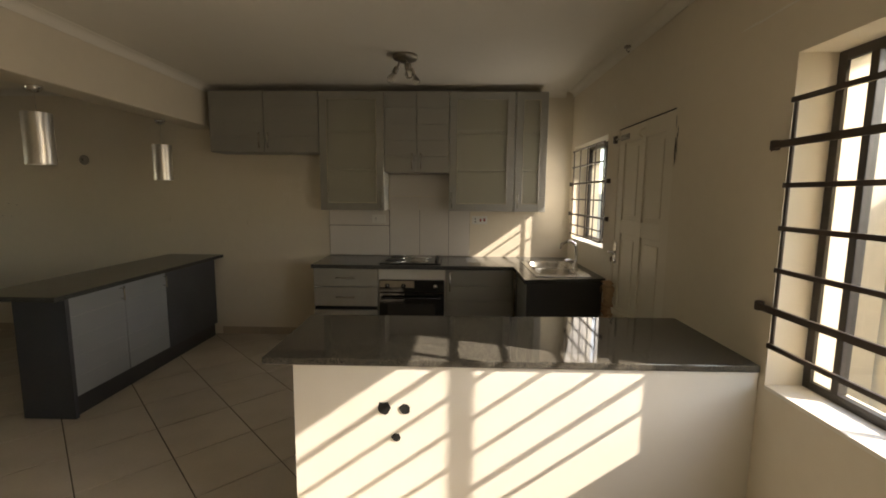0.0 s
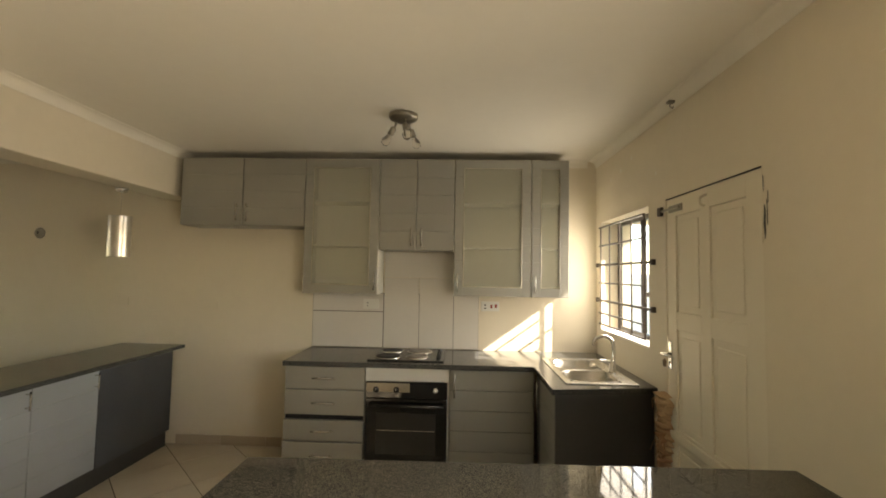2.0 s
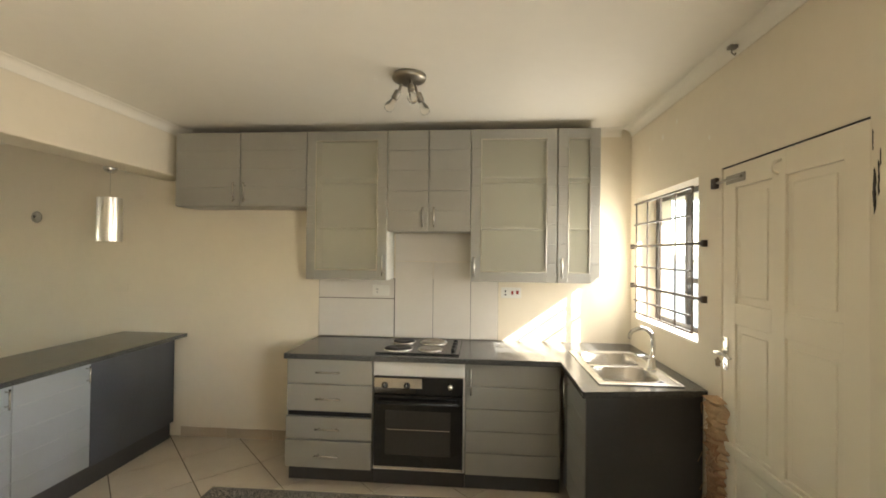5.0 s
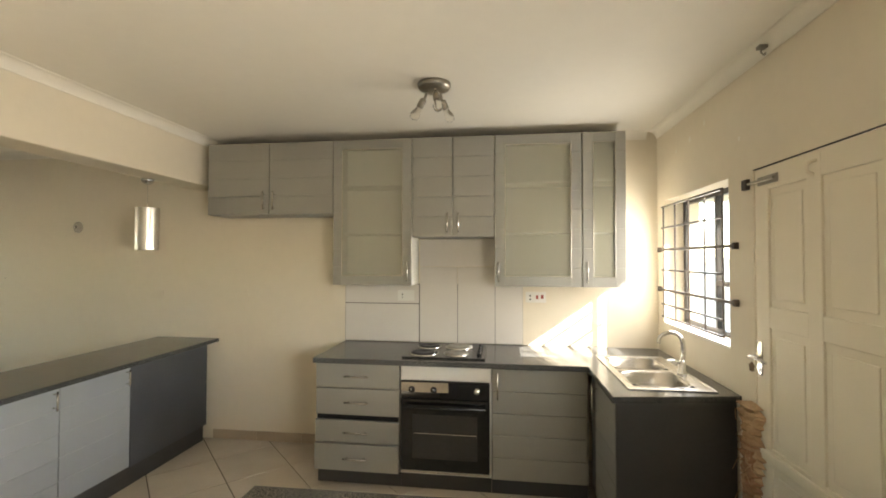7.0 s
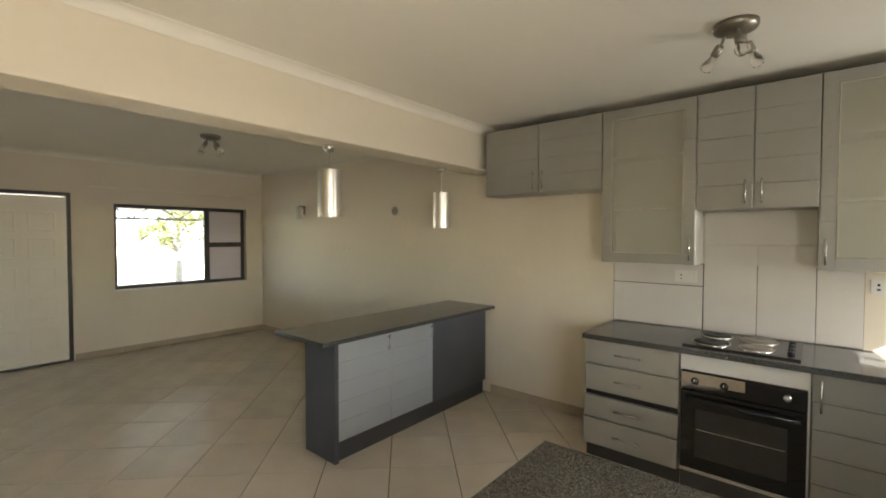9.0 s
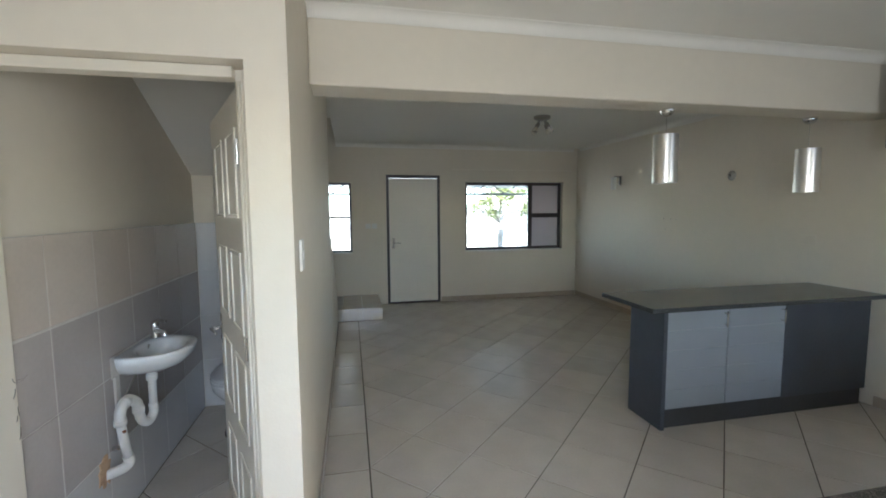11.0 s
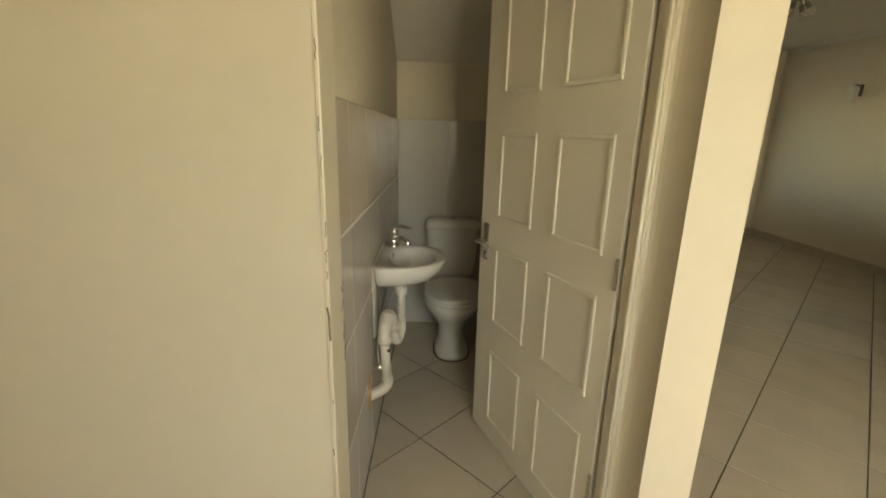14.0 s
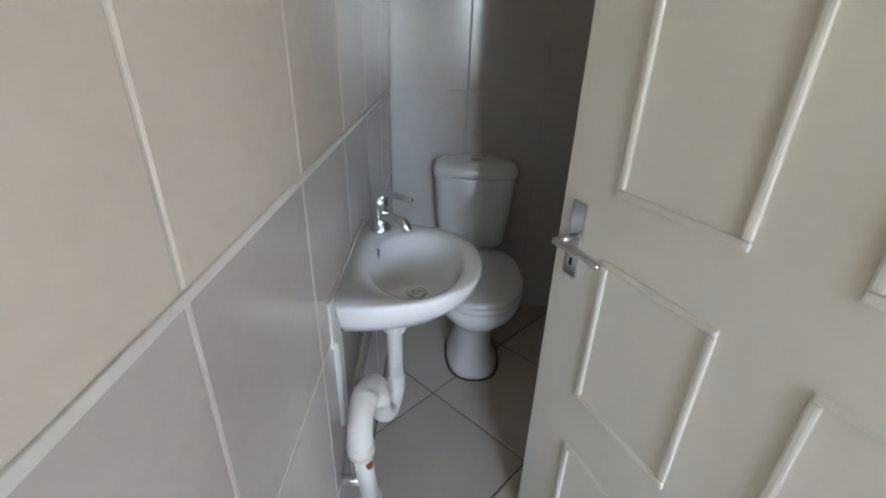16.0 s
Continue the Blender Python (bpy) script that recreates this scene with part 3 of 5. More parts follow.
for u, z, L, du in ((-0.122, 0.968, 0.02, -0.012), (-0.130, 0.930, 0.03, 0.012), (-0.133, 0.865, 0.035, -0.004), (-0.128, 0.835, 0.02, 0.006), (-0.137, 0.79, 0.03, 0.004), (-0.135, 0.765, 0.015, 0.008)):
    join(b, tube([(u, 0.0125, z), (u + du * 0.3, 0.0125, z - L * 0.6), (u + du, 0.0125, z - L)], 0.0009, 5, 3))
part("scuff", b, M_GOLDP, dl, "dark scuff on the door lining")

# ---- kitchen ----
def plank_profile(h, n, t=0.018, groove=0.005, deep=0.0035, r=0.002):
    """(y, z) outline of a front of n planks with V-grooves between; its face at y=0."""
    pts = [(r, 0.0)]
    pts += [(0.0, r)]
    for i in range(1, n):
        z = h * i / n
        pts += [(0.0, z - groove / 2), (deep, z - groove / 6), (deep, z + groove / 6), (0.0, z + groove / 2)]
    pts += [(0.0, h - r), (r, h), (t - r, h), (t, h - r), (t, r), (t - r, 0.0)]
    return pts


def grooved_front(w, h, n, x0=0.0, groove=0.005):
    """A door or drawer front in the xz plane, made of n planks."""
    prof = plank_profile(h, n, groove=groove, deep=0.7 * groove)
    def ring(x, k):
        return [(x, 0.009 + (y - 0.009) * k, h / 2 + (z - h / 2) * (1 - (1 - k) * 0.018 / h)) for y, z in prof]
    return loft([ring(x0, 0.8), ring(x0 + 0.002, 1.0), ring(x0 + w - 0.002, 1.0), ring(x0 + w, 0.8)])


def bow_handle(parent, x, y, z, length, upright=True):
    """A steel bar handle standing 3 cm off the face at y (towards -y)."""
    h = length / 2
    a, c = ((x, y - 0.028, z - h), (x, y - 0.028, z + h)) if upright else ((x - h, y - 0.028, z), (x + h, y - 0.028, z))
    b = rod(a, c, 0.0055, 10)
    k = h * 0.72
    for s in (-k, k):
        q = (x, y, z + s) if upright else (x + s, y, z)
        join(b, rod((q[0], y - 0.028, q[2]), (q[0], y + 0.001, q[2]), 0.004, 8))
    return part("handle", b, M_STEEL, parent, "slim steel bar handle", True)


YU = 4.597  # face of the wall units
def wall_unit(x0, x1, z0, doors, label):
    """A closed wall unit. doors: handle sides of its doors, from the west."""
    u = thing("wall_cabinet", label, "cabinet", (x0, YU, z0), group="kitchen wall cabinets")
    w, h, d = x1 - x0, 2.512 - z0, YN - YU - 0.003
    part("body", box(0.004, 0.022, 0, w - 0.004, d, h, 0.002), M_SILVER, u)
    n = len(doors)
    dw = w / n
    for i, side in enumerate(doors):
        dr = part("door", grooved_front(dw - 0.007, h - 0.004, max(3, round(h / 0.145)), groove=0.005), M_SILVER, u, at=pose(i * dw + 0.0035, 0, 0.002))
        bow_handle(dr, dw - 0.045 if side > 0 else 0.04, 0, 0.105, 0.15)
    return u


def glass_unit(x0, x1, z0, side, label):
    u = thing("glass_wall_cabinet", label, "cabinet", (x0, YU, z0), group="kitchen wall cabinets")
    w, h, d = x1 - x0, 2.512 - z0, YN - YU - 0.003
    t = 0.016
    b = box(0.001, 0.019, 0, t, d, h, 0.0015)
    box(w - t, 0.019, 0, w - 0.001, d, h, 0.0015, b)
    box(t, 0.019, 0, w - t, d, t, 0.0015, b); box(t, 0.019, h - t, w - t, d, h, 0.0015, b)
    box(t, d - 0.006, t, w - t, d, h - t, 0, b)
    part("body", b, M_CARC, u)
    for z in (0.40, 0.78):
        part("shelf", box(t, 0.04, z, w - t, d - 0.007, z + t, 0.0015), M_CARC, u)
    fx = 0.075
    b = bmesh.new()
    n = max(3, round(h / 0.145))
    for a in (0.0035, w - fx):
        join(b, moved(grooved_front(fx - 0.0035, h - 0.004, n, groove=0.005), pose(a, 0, 0.002)))
    for a, c in ((0.004, fx), (h - fx, h - 0.004)):
        box(fx - 0.001, 0.0005, a, w - fx + 0.001, 0.0175, c, 0.002, b, 1)
    dr = part("door", b, M_SILVER, u)
    part("glass", box(fx - 0.004, 0.008, fx - 0.004, w - fx + 0.004, 0.012, h - fx + 0.004), M_FROST, dr, "frosted glass panel")
    b = box(fx, -0.002, fx, fx + 0.006, 0.009, h - fx, 0.001)
    box(w - fx - 0.006, -0.002, fx, w - fx, 0.009, h - fx, 0.001, b)
    box(fx + 0.006, -0.002, fx, w - fx - 0.006, 0.009, fx + 0.006, 0.001, b); box(fx + 0.006, -0.002, h - fx - 0.006, w - fx - 0.006, 0.009, h - fx, 0.001, b)
    part("bead", b, M_STEEL, dr, "thin bright glazing bead")
    bow_handle(dr, w - 0.03 if side > 0 else 0.03, 0, 0.11, 0.15)
    return u


wall_unit(-2.15, -1.077, 1.933, (1, -1), "silver-grey double wall cabinet with grooved doors")
glass_unit(-1.077, -0.444, 1.373, 1, "silver-grey wall cabinet with frosted glass door")
wall_unit(-0.444, 0.188, 1.745, (1, -1), "silver-grey double wall cabinet above the hob")
glass_unit(0.188, 0.822, 1.373, -1, "silver-grey wall cabinet with wide frosted glass door")
glass_unit(0.825, 1.133, 1.373, -1, "narrow silver-grey wall cabinet with frosted glass door")

YB, ZP, ZT = 4.26, 0.112, 0.852  # base unit face, plinth top, underside of the worktop
def base_carcass(name, x0, x1, label):
    u = thing(name, label, "cabinet", (x0, YB, 0), group="kitchen base cabinets")
    part("body", box(0.001, 0.02, ZP, x1 - x0 - 0.001, YN - YB - 0.003, ZT, 0.002), M_CARC if name == "oven_cabinet" else M_SILVER, u)
    part("plinth", box(0.001, 0.05, 0, x1 - x0 - 0.001, 0.068, ZP - 0.002, 0.002), M_DARK, u, "dark kick board")
    return u


dwr = base_carcass("drawer_cabinet", -1.06, -0.455, "silver-grey base cabinet with four drawers, one ajar")
for z0, z1, off in ((0.682, 0.846, 0.0), (0.492, 0.674, 0.002), (0.308, 0.456, -0.010), (0.118, 0.300, -0.022)):
    dr = part("drawer", box(0.003, 0, 0, 0.602, 0.018, z1 - z0, 0.0025), M_SILVER, dwr, at=pose(0, off, z0))
    bow_handle(dr, 0.30, 0, (z1 - z0) * 0.5, 0.17, False)
# black strip put in for the shade of the open gap
part("gap", box(0.01, 0.012, 0.458, 0.595, 0.03, 0.490), M_HOLE, dwr, "black strip for the shade above a dropped drawer")

ov = base_carcass("oven_cabinet", -0.455, 0.17, "white base cabinet housing the built-in oven")
part("top_panel", box(0.006, 0.002, 0.752, 0.62, 0.02, 0.846, 0.002), M_CARC, ov, "cream filler panel above the oven")
oven = thing("oven", "black built-in electric oven with glass door", "oven", (-0.452, YB - 0.018, 0.143))
part("body", box(0.012, 0.04, 0.0, 0.606, 0.5, 0.605, 0.002), M_ENAMEL, oven)
part("control_panel", box(0.008, 0.0, 0.492, 0.61, 0.036, 0.605, 0.004), M_BLACKG, oven)
part("steel_fascia", box(0.012, -0.003, 0.535, 0.335, 0.004, 0.600, 0.001), M_NICKEL, oven, "shiny steel strip behind the knobs")
for x in (0.085, 0.235, 0.525):
    k = lathe([(0.022, 0), (0.022, 0.006), (0.018, 0.009), (0.015, 0.026), (0.0, 0.027)], 20, True, False)
    kn = part("knob", moved(k, pose(x, -0.003, 0.552, 90, 0, 0)), M_ENAMEL if x < 0.5 else M_STEEL, oven, "round oven knob", True)
    part("pointer", box(x - 0.0015, -0.0315, 0.552, x + 0.0015, -0.029, 0.568), M_PLAST, kn)
dr = part("oven_door", box(0.008, -0.004, 0.012, 0.61, 0.036, 0.487, 0.005), M_BLACKG, oven)
part("window", box(0.088, -0.0055, 0.09, 0.53, 0.0, 0.385, 0.002), M_OVENWIN, dr, "dark oven window")
part("inner_rack", box(0.10, -0.0065, 0.258, 0.52, -0.005, 0.262), M_STEEL, dr)
b = rod((0.04, -0.045, 0.445), (0.578, -0.045, 0.445), 0.009)
for x in (0.048, 0.57):
    box(x - 0.012, -0.05, 0.435, x + 0.012, 0.0, 0.455, 0.004, b)
part("oven_handle", b, M_ENAMEL, dr, "black bar handle", True)
part("trim_strip", box(0.008, -0.002, -0.008, 0.61, 0.01, 0.010, 0.002), M_STEEL, oven, "thin bright strip below the door")

cu = base_carcass("base_cabinet", 0.17, 0.80, "silver-grey base cabinet with grooved door")
dr = part("door", grooved_front(0.608, ZT - ZP - 0.01, 5, groove=0.010), M_SILVER, cu, at=pose(0.006, 0, ZP + 0.003))
bow_handle(dr, 0.035, 0, 0.62, 0.17)

# sink run: faces west at x=0.80, its end panel faces the camera
XS, YSK, SKEW = 0.815, 3.655, 0.15   # SKEW: its end runs off square to meet the wall
sk = thing("sink_cabinet", "dark-ended sink base cabinet with silver-grey door", "cabinet", (XS, YSK, 0), group="kitchen base cabinets")
b = box(0.0, 0.0, 0.0, XE - XS - 0.012, 0.018, ZT, 0.002)
for v in b.verts:
    v.co.y += SKEW * v.co.x
part("end_panel", b, M_DARK, sk, "dark charcoal end panel")
part("body", box(0.02, 0.125, ZP, XE - XS - 0.004, YB - YSK, 0.70, 0.002), M_DARK, sk)
part("plinth", box(0.05, 0.019, 0, 0.068, YB - YSK + 0.05, ZP - 0.002), M_DARK, sk)
dr = part("door", grooved_front(0.46, ZT - ZP - 0.01, 5), M_SILVER, sk, at=pose(0, 0.49, ZP + 0.003, 0, 0, -90))
bow_handle(dr, 0.035, 0, 0.60, 0.19)
part("corner_post", box(0.002, 0.495, ZP, 0.02, 0.60, ZT, 0.002), M_DARK, sk)

b = bmesh.new()
# L-shaped worktop with two bowl cut-outs
SX0, SX1, SY0, SY1 = 0.938, 1.28, 3.80, 4.53
ZW0, ZW = 0.853, 0.886   # worktop, underside and top
cuts_x, cuts_y = (XS - 0.02, SX0, SX1, XE - 0.002), (YSK - 0.03, SY0, SY1, YN - 0.002)
for i in range(3):
    for j in range(3):
        if not (i == 1 and j == 1):
            box(cuts_x[i], cuts_y[j], ZW0, cuts_x[i + 1], cuts_y[j + 1], ZW, 0, b)
for v in b.verts:
    if v.co.y < SY0 - 0.01:
        v.co.y += SKEW * (v.co.x - XS)
box(-1.072, YB - 0.02, ZW0, XS - 0.02, YN - 0.002, ZW, 0, b)
bmesh.ops.remove_doubles(b, verts=b.verts, dist=0.0005)
solid("worktop", b, M_LAM, "dark speckled laminate worktop in an L shape", "worktop")
b = box(-1.072, YB - 0.0245, ZW0 - 0.002, XS - 0.02, YB - 0.0205, ZW + 0.0005, 0.0015)
box(XS - 0.0245, YSK - 0.03, ZW0 - 0.002, XS - 0.0205, YB - 0.02, ZW + 0.0005, 0.0015, b)
solid("worktop_edge", b, M_LAM, "dark speckled worktop edging strip", "trim", "structure")

sink = thing("sink", "stainless steel double-bowl inset sink", "sink", (0.908, 3.765, ZW))
X0, X1, Y0, Y1 = 0.0, 0.44, 0.0, 0.80
def bowl(cx, cy, rx, ry, depth):
    n = 28
    def ring(kx, ky, z, p=3.2):
        out = []
        for i in range(n):
            a = 2 * math.pi * i / n
            c, s = math.cos(a), math.sin(a)
            q = (abs(c) ** p + abs(s) ** p) ** (-1 / p)
            out.append((cx + kx * q * c, cy + ky * q * s, z))
        return out
    return loft([ring(rx + 0.01, ry + 0.01, 0.006), ring(rx + 0.004, ry + 0.004, 0.0075), ring(rx, ry, 0.003), ring(rx - 0.006, ry - 0.006, -depth * 0.6), ring(rx - 0.03, ry - 0.03, -depth), ring(0.02, 0.02, -depth - 0.004)], False, True)
b = bmesh.new()
for x0, x1, y0, y1 in ((0, 0.04, 0, 0.8), (0.36, 0.44, 0, 0.8), (0.04, 0.36, 0, 0.05), (0.04, 0.36, 0.375, 0.425), (0.04, 0.36, 0.75, 0.8)):
    box(x0, y0, 0.0, x1, y1, 0.005, 0, b)
bmesh.ops.remove_doubles(b, verts=b.verts, dist=0.0005)
box(-0.004, -0.004, 0.001, 0.006, 0.804, 0.008, 0.003, b); box(0.434, -0.004, 0.001, 0.444, 0.804, 0.008, 0.003, b)
box(0.006, -0.004, 0.001, 0.434, 0.006, 0.008, 0.003, b); box(0.006, 0.794, 0.001, 0.434, 0.804, 0.008, 0.003, b)
part("rim", b, M_STEEL, sink)
part("bowl", bowl(0.20, 0.2125, 0.165, 0.165, 0.15), M_STEEL, sink, "", True)
part("bowl", bowl(0.20, 0.5875, 0.165, 0.165, 0.15), M_STEEL, sink, "", True)
for y in (0.2125, 0.5875):
    part("drain", moved(lathe([(0.04, 0), (0.04, 0.004), (0.025, 0.005), (0.022, 0.001)], 20, True, True), pose(0.20, y, -0.153)), M_CHROME, sink, "", True)
tp = thing("sink_tap", "chrome swan-neck mixer tap on the sink", "tap", (1.305, 4.10, ZW + 0.005))
part("base", lathe([(0.028, 0), (0.028, 0.012), (0.022, 0.02), (0.021, 0.075), (0.018, 0.085), (0, 0.086)], 20, True, False), M_CHROME, tp, "", True)
part("spout", tube([(0, 0, 0.06), (0.012, 0.004, 0.14), (-0.005, 0.0, 0.22), (-0.06, 0.0, 0.25), (-0.12, -0.005, 0.225), (-0.135, -0.008, 0.185)], [0.014, 0.011], 14, 8), M_CHROME, tp, "", True)
part("lever", tube([(-0.01, 0, 0.07), (-0.05, -0.03, 0.085), (-0.11, -0.07, 0.095)], [0.011, 0.007]), M_CHROME, tp, "", True)

hob = thing("hob", "black enamel four-plate electric hob", "hob", (-0.455, 4.31, ZW))
part("tray", box(0, 0, 0.0, 0.58, 0.50, 0.012, 0.005), M_ENAMEL, hob)
for i, (x, y, r) in enumerate(((0.14, 0.13, 0.09), (0.14, 0.37, 0.075), (0.37, 0.13, 0.075), (0.37, 0.37, 0.09))):
    p = part("hotplate", moved(lathe([(r + 0.012, 0.010), (r + 0.012, 0.016), (r, 0.017), (r, 0.024), (r - 0.01, 0.026), (0.02, 0.026), (0.018, 0.0235), (0, 0.0235)], 30, True, False), pose(x, y, 0)), M_PLATE if i > 1 else M_IRON, hob, "worn bare metal plate" if i > 1 else "black iron plate", True)
    part("trim_ring", moved(lathe([(r + 0.016, 0.011), (r + 0.016, 0.0165), (r + 0.011, 0.018), (r + 0.011, 0.0155)], 30, False, False), pose(x, y, 0)), M_STEEL, p, "", True)
for k in range(4):
    part("knob", moved(lathe([(0.017, 0.011), (0.016, 0.03), (0.0, 0.031)], 16, True, False), pose(0.535, 0.10 + 0.10 * k, 0)), M_ENAMEL, hob, "black control knob", True)


def socket(name, label, x, z, w, h, y, bits, cover=M_PLAST):
    s = thing(name, label, "socket", (x, y, z))
    part("plate", box(-w / 2, -0.010, -h / 2, w / 2, 0.0, h / 2, 0.003), cover, s)
    for bx, bz, bw, bh, m in bits:
        part("switch" if m is not M_HOLE else "pin_hole", box(bx - bw / 2, -0.0125, bz - bh / 2, bx + bw / 2, -0.009, bz + bh / 2, 0.0008), m, s)
    return s


H3 = lambda cx: ((cx, 0.012, 0.012, 0.012, M_HOLE), (cx - 0.013, -0.008, 0.01, 0.01, M_HOLE), (cx + 0.013, -0.008, 0.01, 0.01, M_HOLE))
YT = YN - 0.009  # face of the splashback tiles
socket("wall_socket", "white single switched socket on the splashback", -0.549, 1.274, 0.14, 0.088, YT, ((-0.03, 0.01, 0.012, 0.008, M_HOLE), (-0.03, -0.015, 0.008, 0.008, M_HOLE), (0.03, 0.0, 0.014, 0.022, M_PLAST)))
socket("cooker_switch", "white cooker switch plate with red rockers", 0.512, 1.272, 0.16, 0.085, YN, ((-0.045, 0.012, 0.012, 0.014, M_HOLE), (-0.045, -0.016, 0.016, 0.01, M_HOLE), (0.01, 0.0, 0.018, 0.03, M_RED), (0.05, 0.004, 0.02, 0.03, M_RED)))
socket("wall_socket", "blank cream socket plate on the wall", -2.02, 1.232, 0.13, 0.075, YN, ((-0.03, 0, 0.01, 0.01, M_WALL), (0.03, 0, 0.01, 0.01, M_WALL)), M_WALL)
socket("wall_socket", "blank cream socket plate on the wall", -2.85, 1.254, 0.13, 0.075, YN, ((-0.03, 0, 0.01, 0.01, M_WALL), (0.03, 0, 0.01, 0.01, M_WALL)), M_WALL)

# breakfast counter: plastered half wall with a granite top
b = wall("y", 1.975, 2.53, -0.407, XE - 0.002, 0.0, 0.846)
solid("wall_breakfast_counter", b, M_CEIL, "white plastered half wall carrying the granite counter", "half wall", "structure")
b = box(-0.53, 1.966, 0.848, XE - 0.002, 2.60, 0.878, 0.005)
for v in b.verts:
    if v.co.y > 2.3:
        v.co.y += 0.018 * (v.co.x + 0.53)
ct = solid("granite_countertop", b, M_GRAN, "polished dark speckled granite breakfast counter top", "countertop")
# no recess is cut; black raised discs carry the shade inside each hole
for x, z, r in ((-0.039, 0.670, 0.024), (0.046, 0.667, 0.02), (0.009, 0.544, 0.016)):
    rr = random.Random(int(z * 1000))
    ring = [(r * rr.uniform(0.82, 1.12) * math.cos(a), r * rr.uniform(0.82, 1.12) * math.sin(a)) for a in (2 * math.pi * i / 14 for i in range(14))]
    b = loft([[(p * 1.18, -0.0012, q * 1.18) for p, q in ring], [(p * 1.02, -0.003, q * 1.02) for p, q in ring], [(p * 0.95, -0.0015, q * 0.95) for p, q in ring]], True, True)
    solid("pipe_hole", b, M_HOLE, "rough dark pipe hole knocked in the plaster", "hole", at=pose(x, 1.975, z), group="pipe holes")

# island counter against the north wall
isl = thing("island_counter", "charcoal island cabinet with two pale grooved doors", "cabinet", (-2.303, 3.03, 0))
d = 0.357
part("end_panel", box(-d, 0, 0, 0, 0.02, 0.843, 0.002), M_CHAR, isl, "charcoal end panel")
part("body", box(-d, 0.021, 0.14, -0.02, 1.80, 0.843, 0.002), M_CHAR, isl)
part("plinth", box(-d + 0.02, 0.021, 0, -0.03, 1.80, 0.138, 0.002), M_DARK, isl, "dark kick board")
part("side_panel", box(-0.02, 1.012, 0.14, 0, 1.80, 0.843, 0.002), M_CHAR, isl, "plain charcoal panel")
part("edge_panel", box(-0.02, 0.0205, 0.0, 0.001, 0.03, 0.843, 0.001), M_CHAR, isl)
for y0, side in ((0.032, 1), (0.523, 1)):
    dr = part("door", grooved_front(0.484, 0.69, 5, groove=0.008), M_ISLDOOR, isl, "pale grey grooved door", at=pose(0.0, y0, 0.148, 0, 0, 90))
    bow_handle(dr, 0.45, 0, 0.615, 0.11)
part("worktop", box(-0.525, -0.142, 0.845, 0.069, YN - 3.032, 0.876, 0.005), M_LAM, isl, "dark speckled laminate top")


def pendant(x, y, low):
    """low: height of the shade's lower rim."""
    d = low - 2.185 + 0.533
    p = thing("pendant_lamp", "brushed steel cylinder pendant lamp on thin wire", "pendant lamp", (x, y, 2.185), group="pendant lamps")
    c = lathe([(0.045, 0.0), (0.045, -0.012), (0.036, -0.03), (0.018, -0.042), (0.0, -0.044)], 24, True, False)
    part("canopy", c, M_CHROME, p, "chrome ceiling cup", True)
    part("wire", rod((0, 0, -0.04), (0, 0, -0.25 + d), 0.0015, 6), M_STEEL, p)
    s = lathe([(0.078, -0.533), (0.078, -0.217)], 40, False, False)
    join(s, lathe([(0.0735, -0.533), (0.0735, -0.222)], 40, False, False))
    down = pose(0, 0, d)
    part("shade", s, M_SHADE, p, "brushed steel cylinder shade", True, down)
    part("shade_rim", lathe([(0.0735, -0.533), (0.0745, -0.535), (0.077, -0.535), (0.078, -0.533)], 40, False, False), M_SHADE, p, at=down)
    part("shade_top", lathe([(0.078, -0.217), (0.0765, -0.215), (0.012, -0.212), (0.012, -0.222), (0.0735, -0.222)], 40, False, False), M_SHADE, p, at=down)
    part("lamp_holder", moved(lathe([(0.02, 0), (0.02, 0.07), (0.0, 0.07)], 14, True, False), pose(0, 0, -0.29 + d)), M_ENAMEL, p)
    return p


pendant(-2.385, 3.055, 1.702)
pendant(-2.435, 4.305, 1.645)


def spot_cluster(x, y, z, rz, n):
    """A round nickel ceiling rose with bare bulbs on short arms in glass cups."""
    s = thing("ceiling_spotlight", "round nickel ceiling light with bare bulbs on arms", "ceiling light", (x, y, z), rz, "ceiling lights")
    part("rose", lathe([(0.095, 0), (0.095, -0.018), (0.088, -0.03), (0.055, -0.045), (0, -0.046)], 32, True, False), M_NICKEL, s, "round dull nickel rose", True)
    for i in range(n):
        a = 2 * math.pi * i / n + 0.5
        dx, dy = math.cos(a), math.sin(a)
        arm = part("arm", tube([(0.045 * dx, 0.045 * dy, -0.035), (0.055 * dx, 0.055 * dy, -0.07), (0.065 * dx, 0.065 * dy, -0.085)], 0.008), M_NICKEL, s, "", True)
        way = Vector((0.55 * dx, 0.55 * dy, -0.85)).normalized()
        m = Matrix.Translation((0.062 * dx, 0.062 * dy, -0.08)) @ way.to_track_quat("Z", "Y").to_matrix().to_4x4()
        part("lamp_holder", moved(lathe([(0.017, 0), (0.02, 0.01), (0.02, 0.05), (0.016, 0.055)], 16), m), M_NICKEL, arm, "", True)
        part("bulb", moved(lathe([(0.014, 0.05), (0.016, 0.065), (0.027, 0.09), (0.029, 0.105), (0.022, 0.125), (0.0, 0.133)], 18, False, False), m), M_BULB, arm, "clear glass bulb", True)
    return s


spot_cluster(-0.145, 3.76, ZC, 20, 3)
spot_cluster(-4.51, 3.14, ZC, 0, 4)

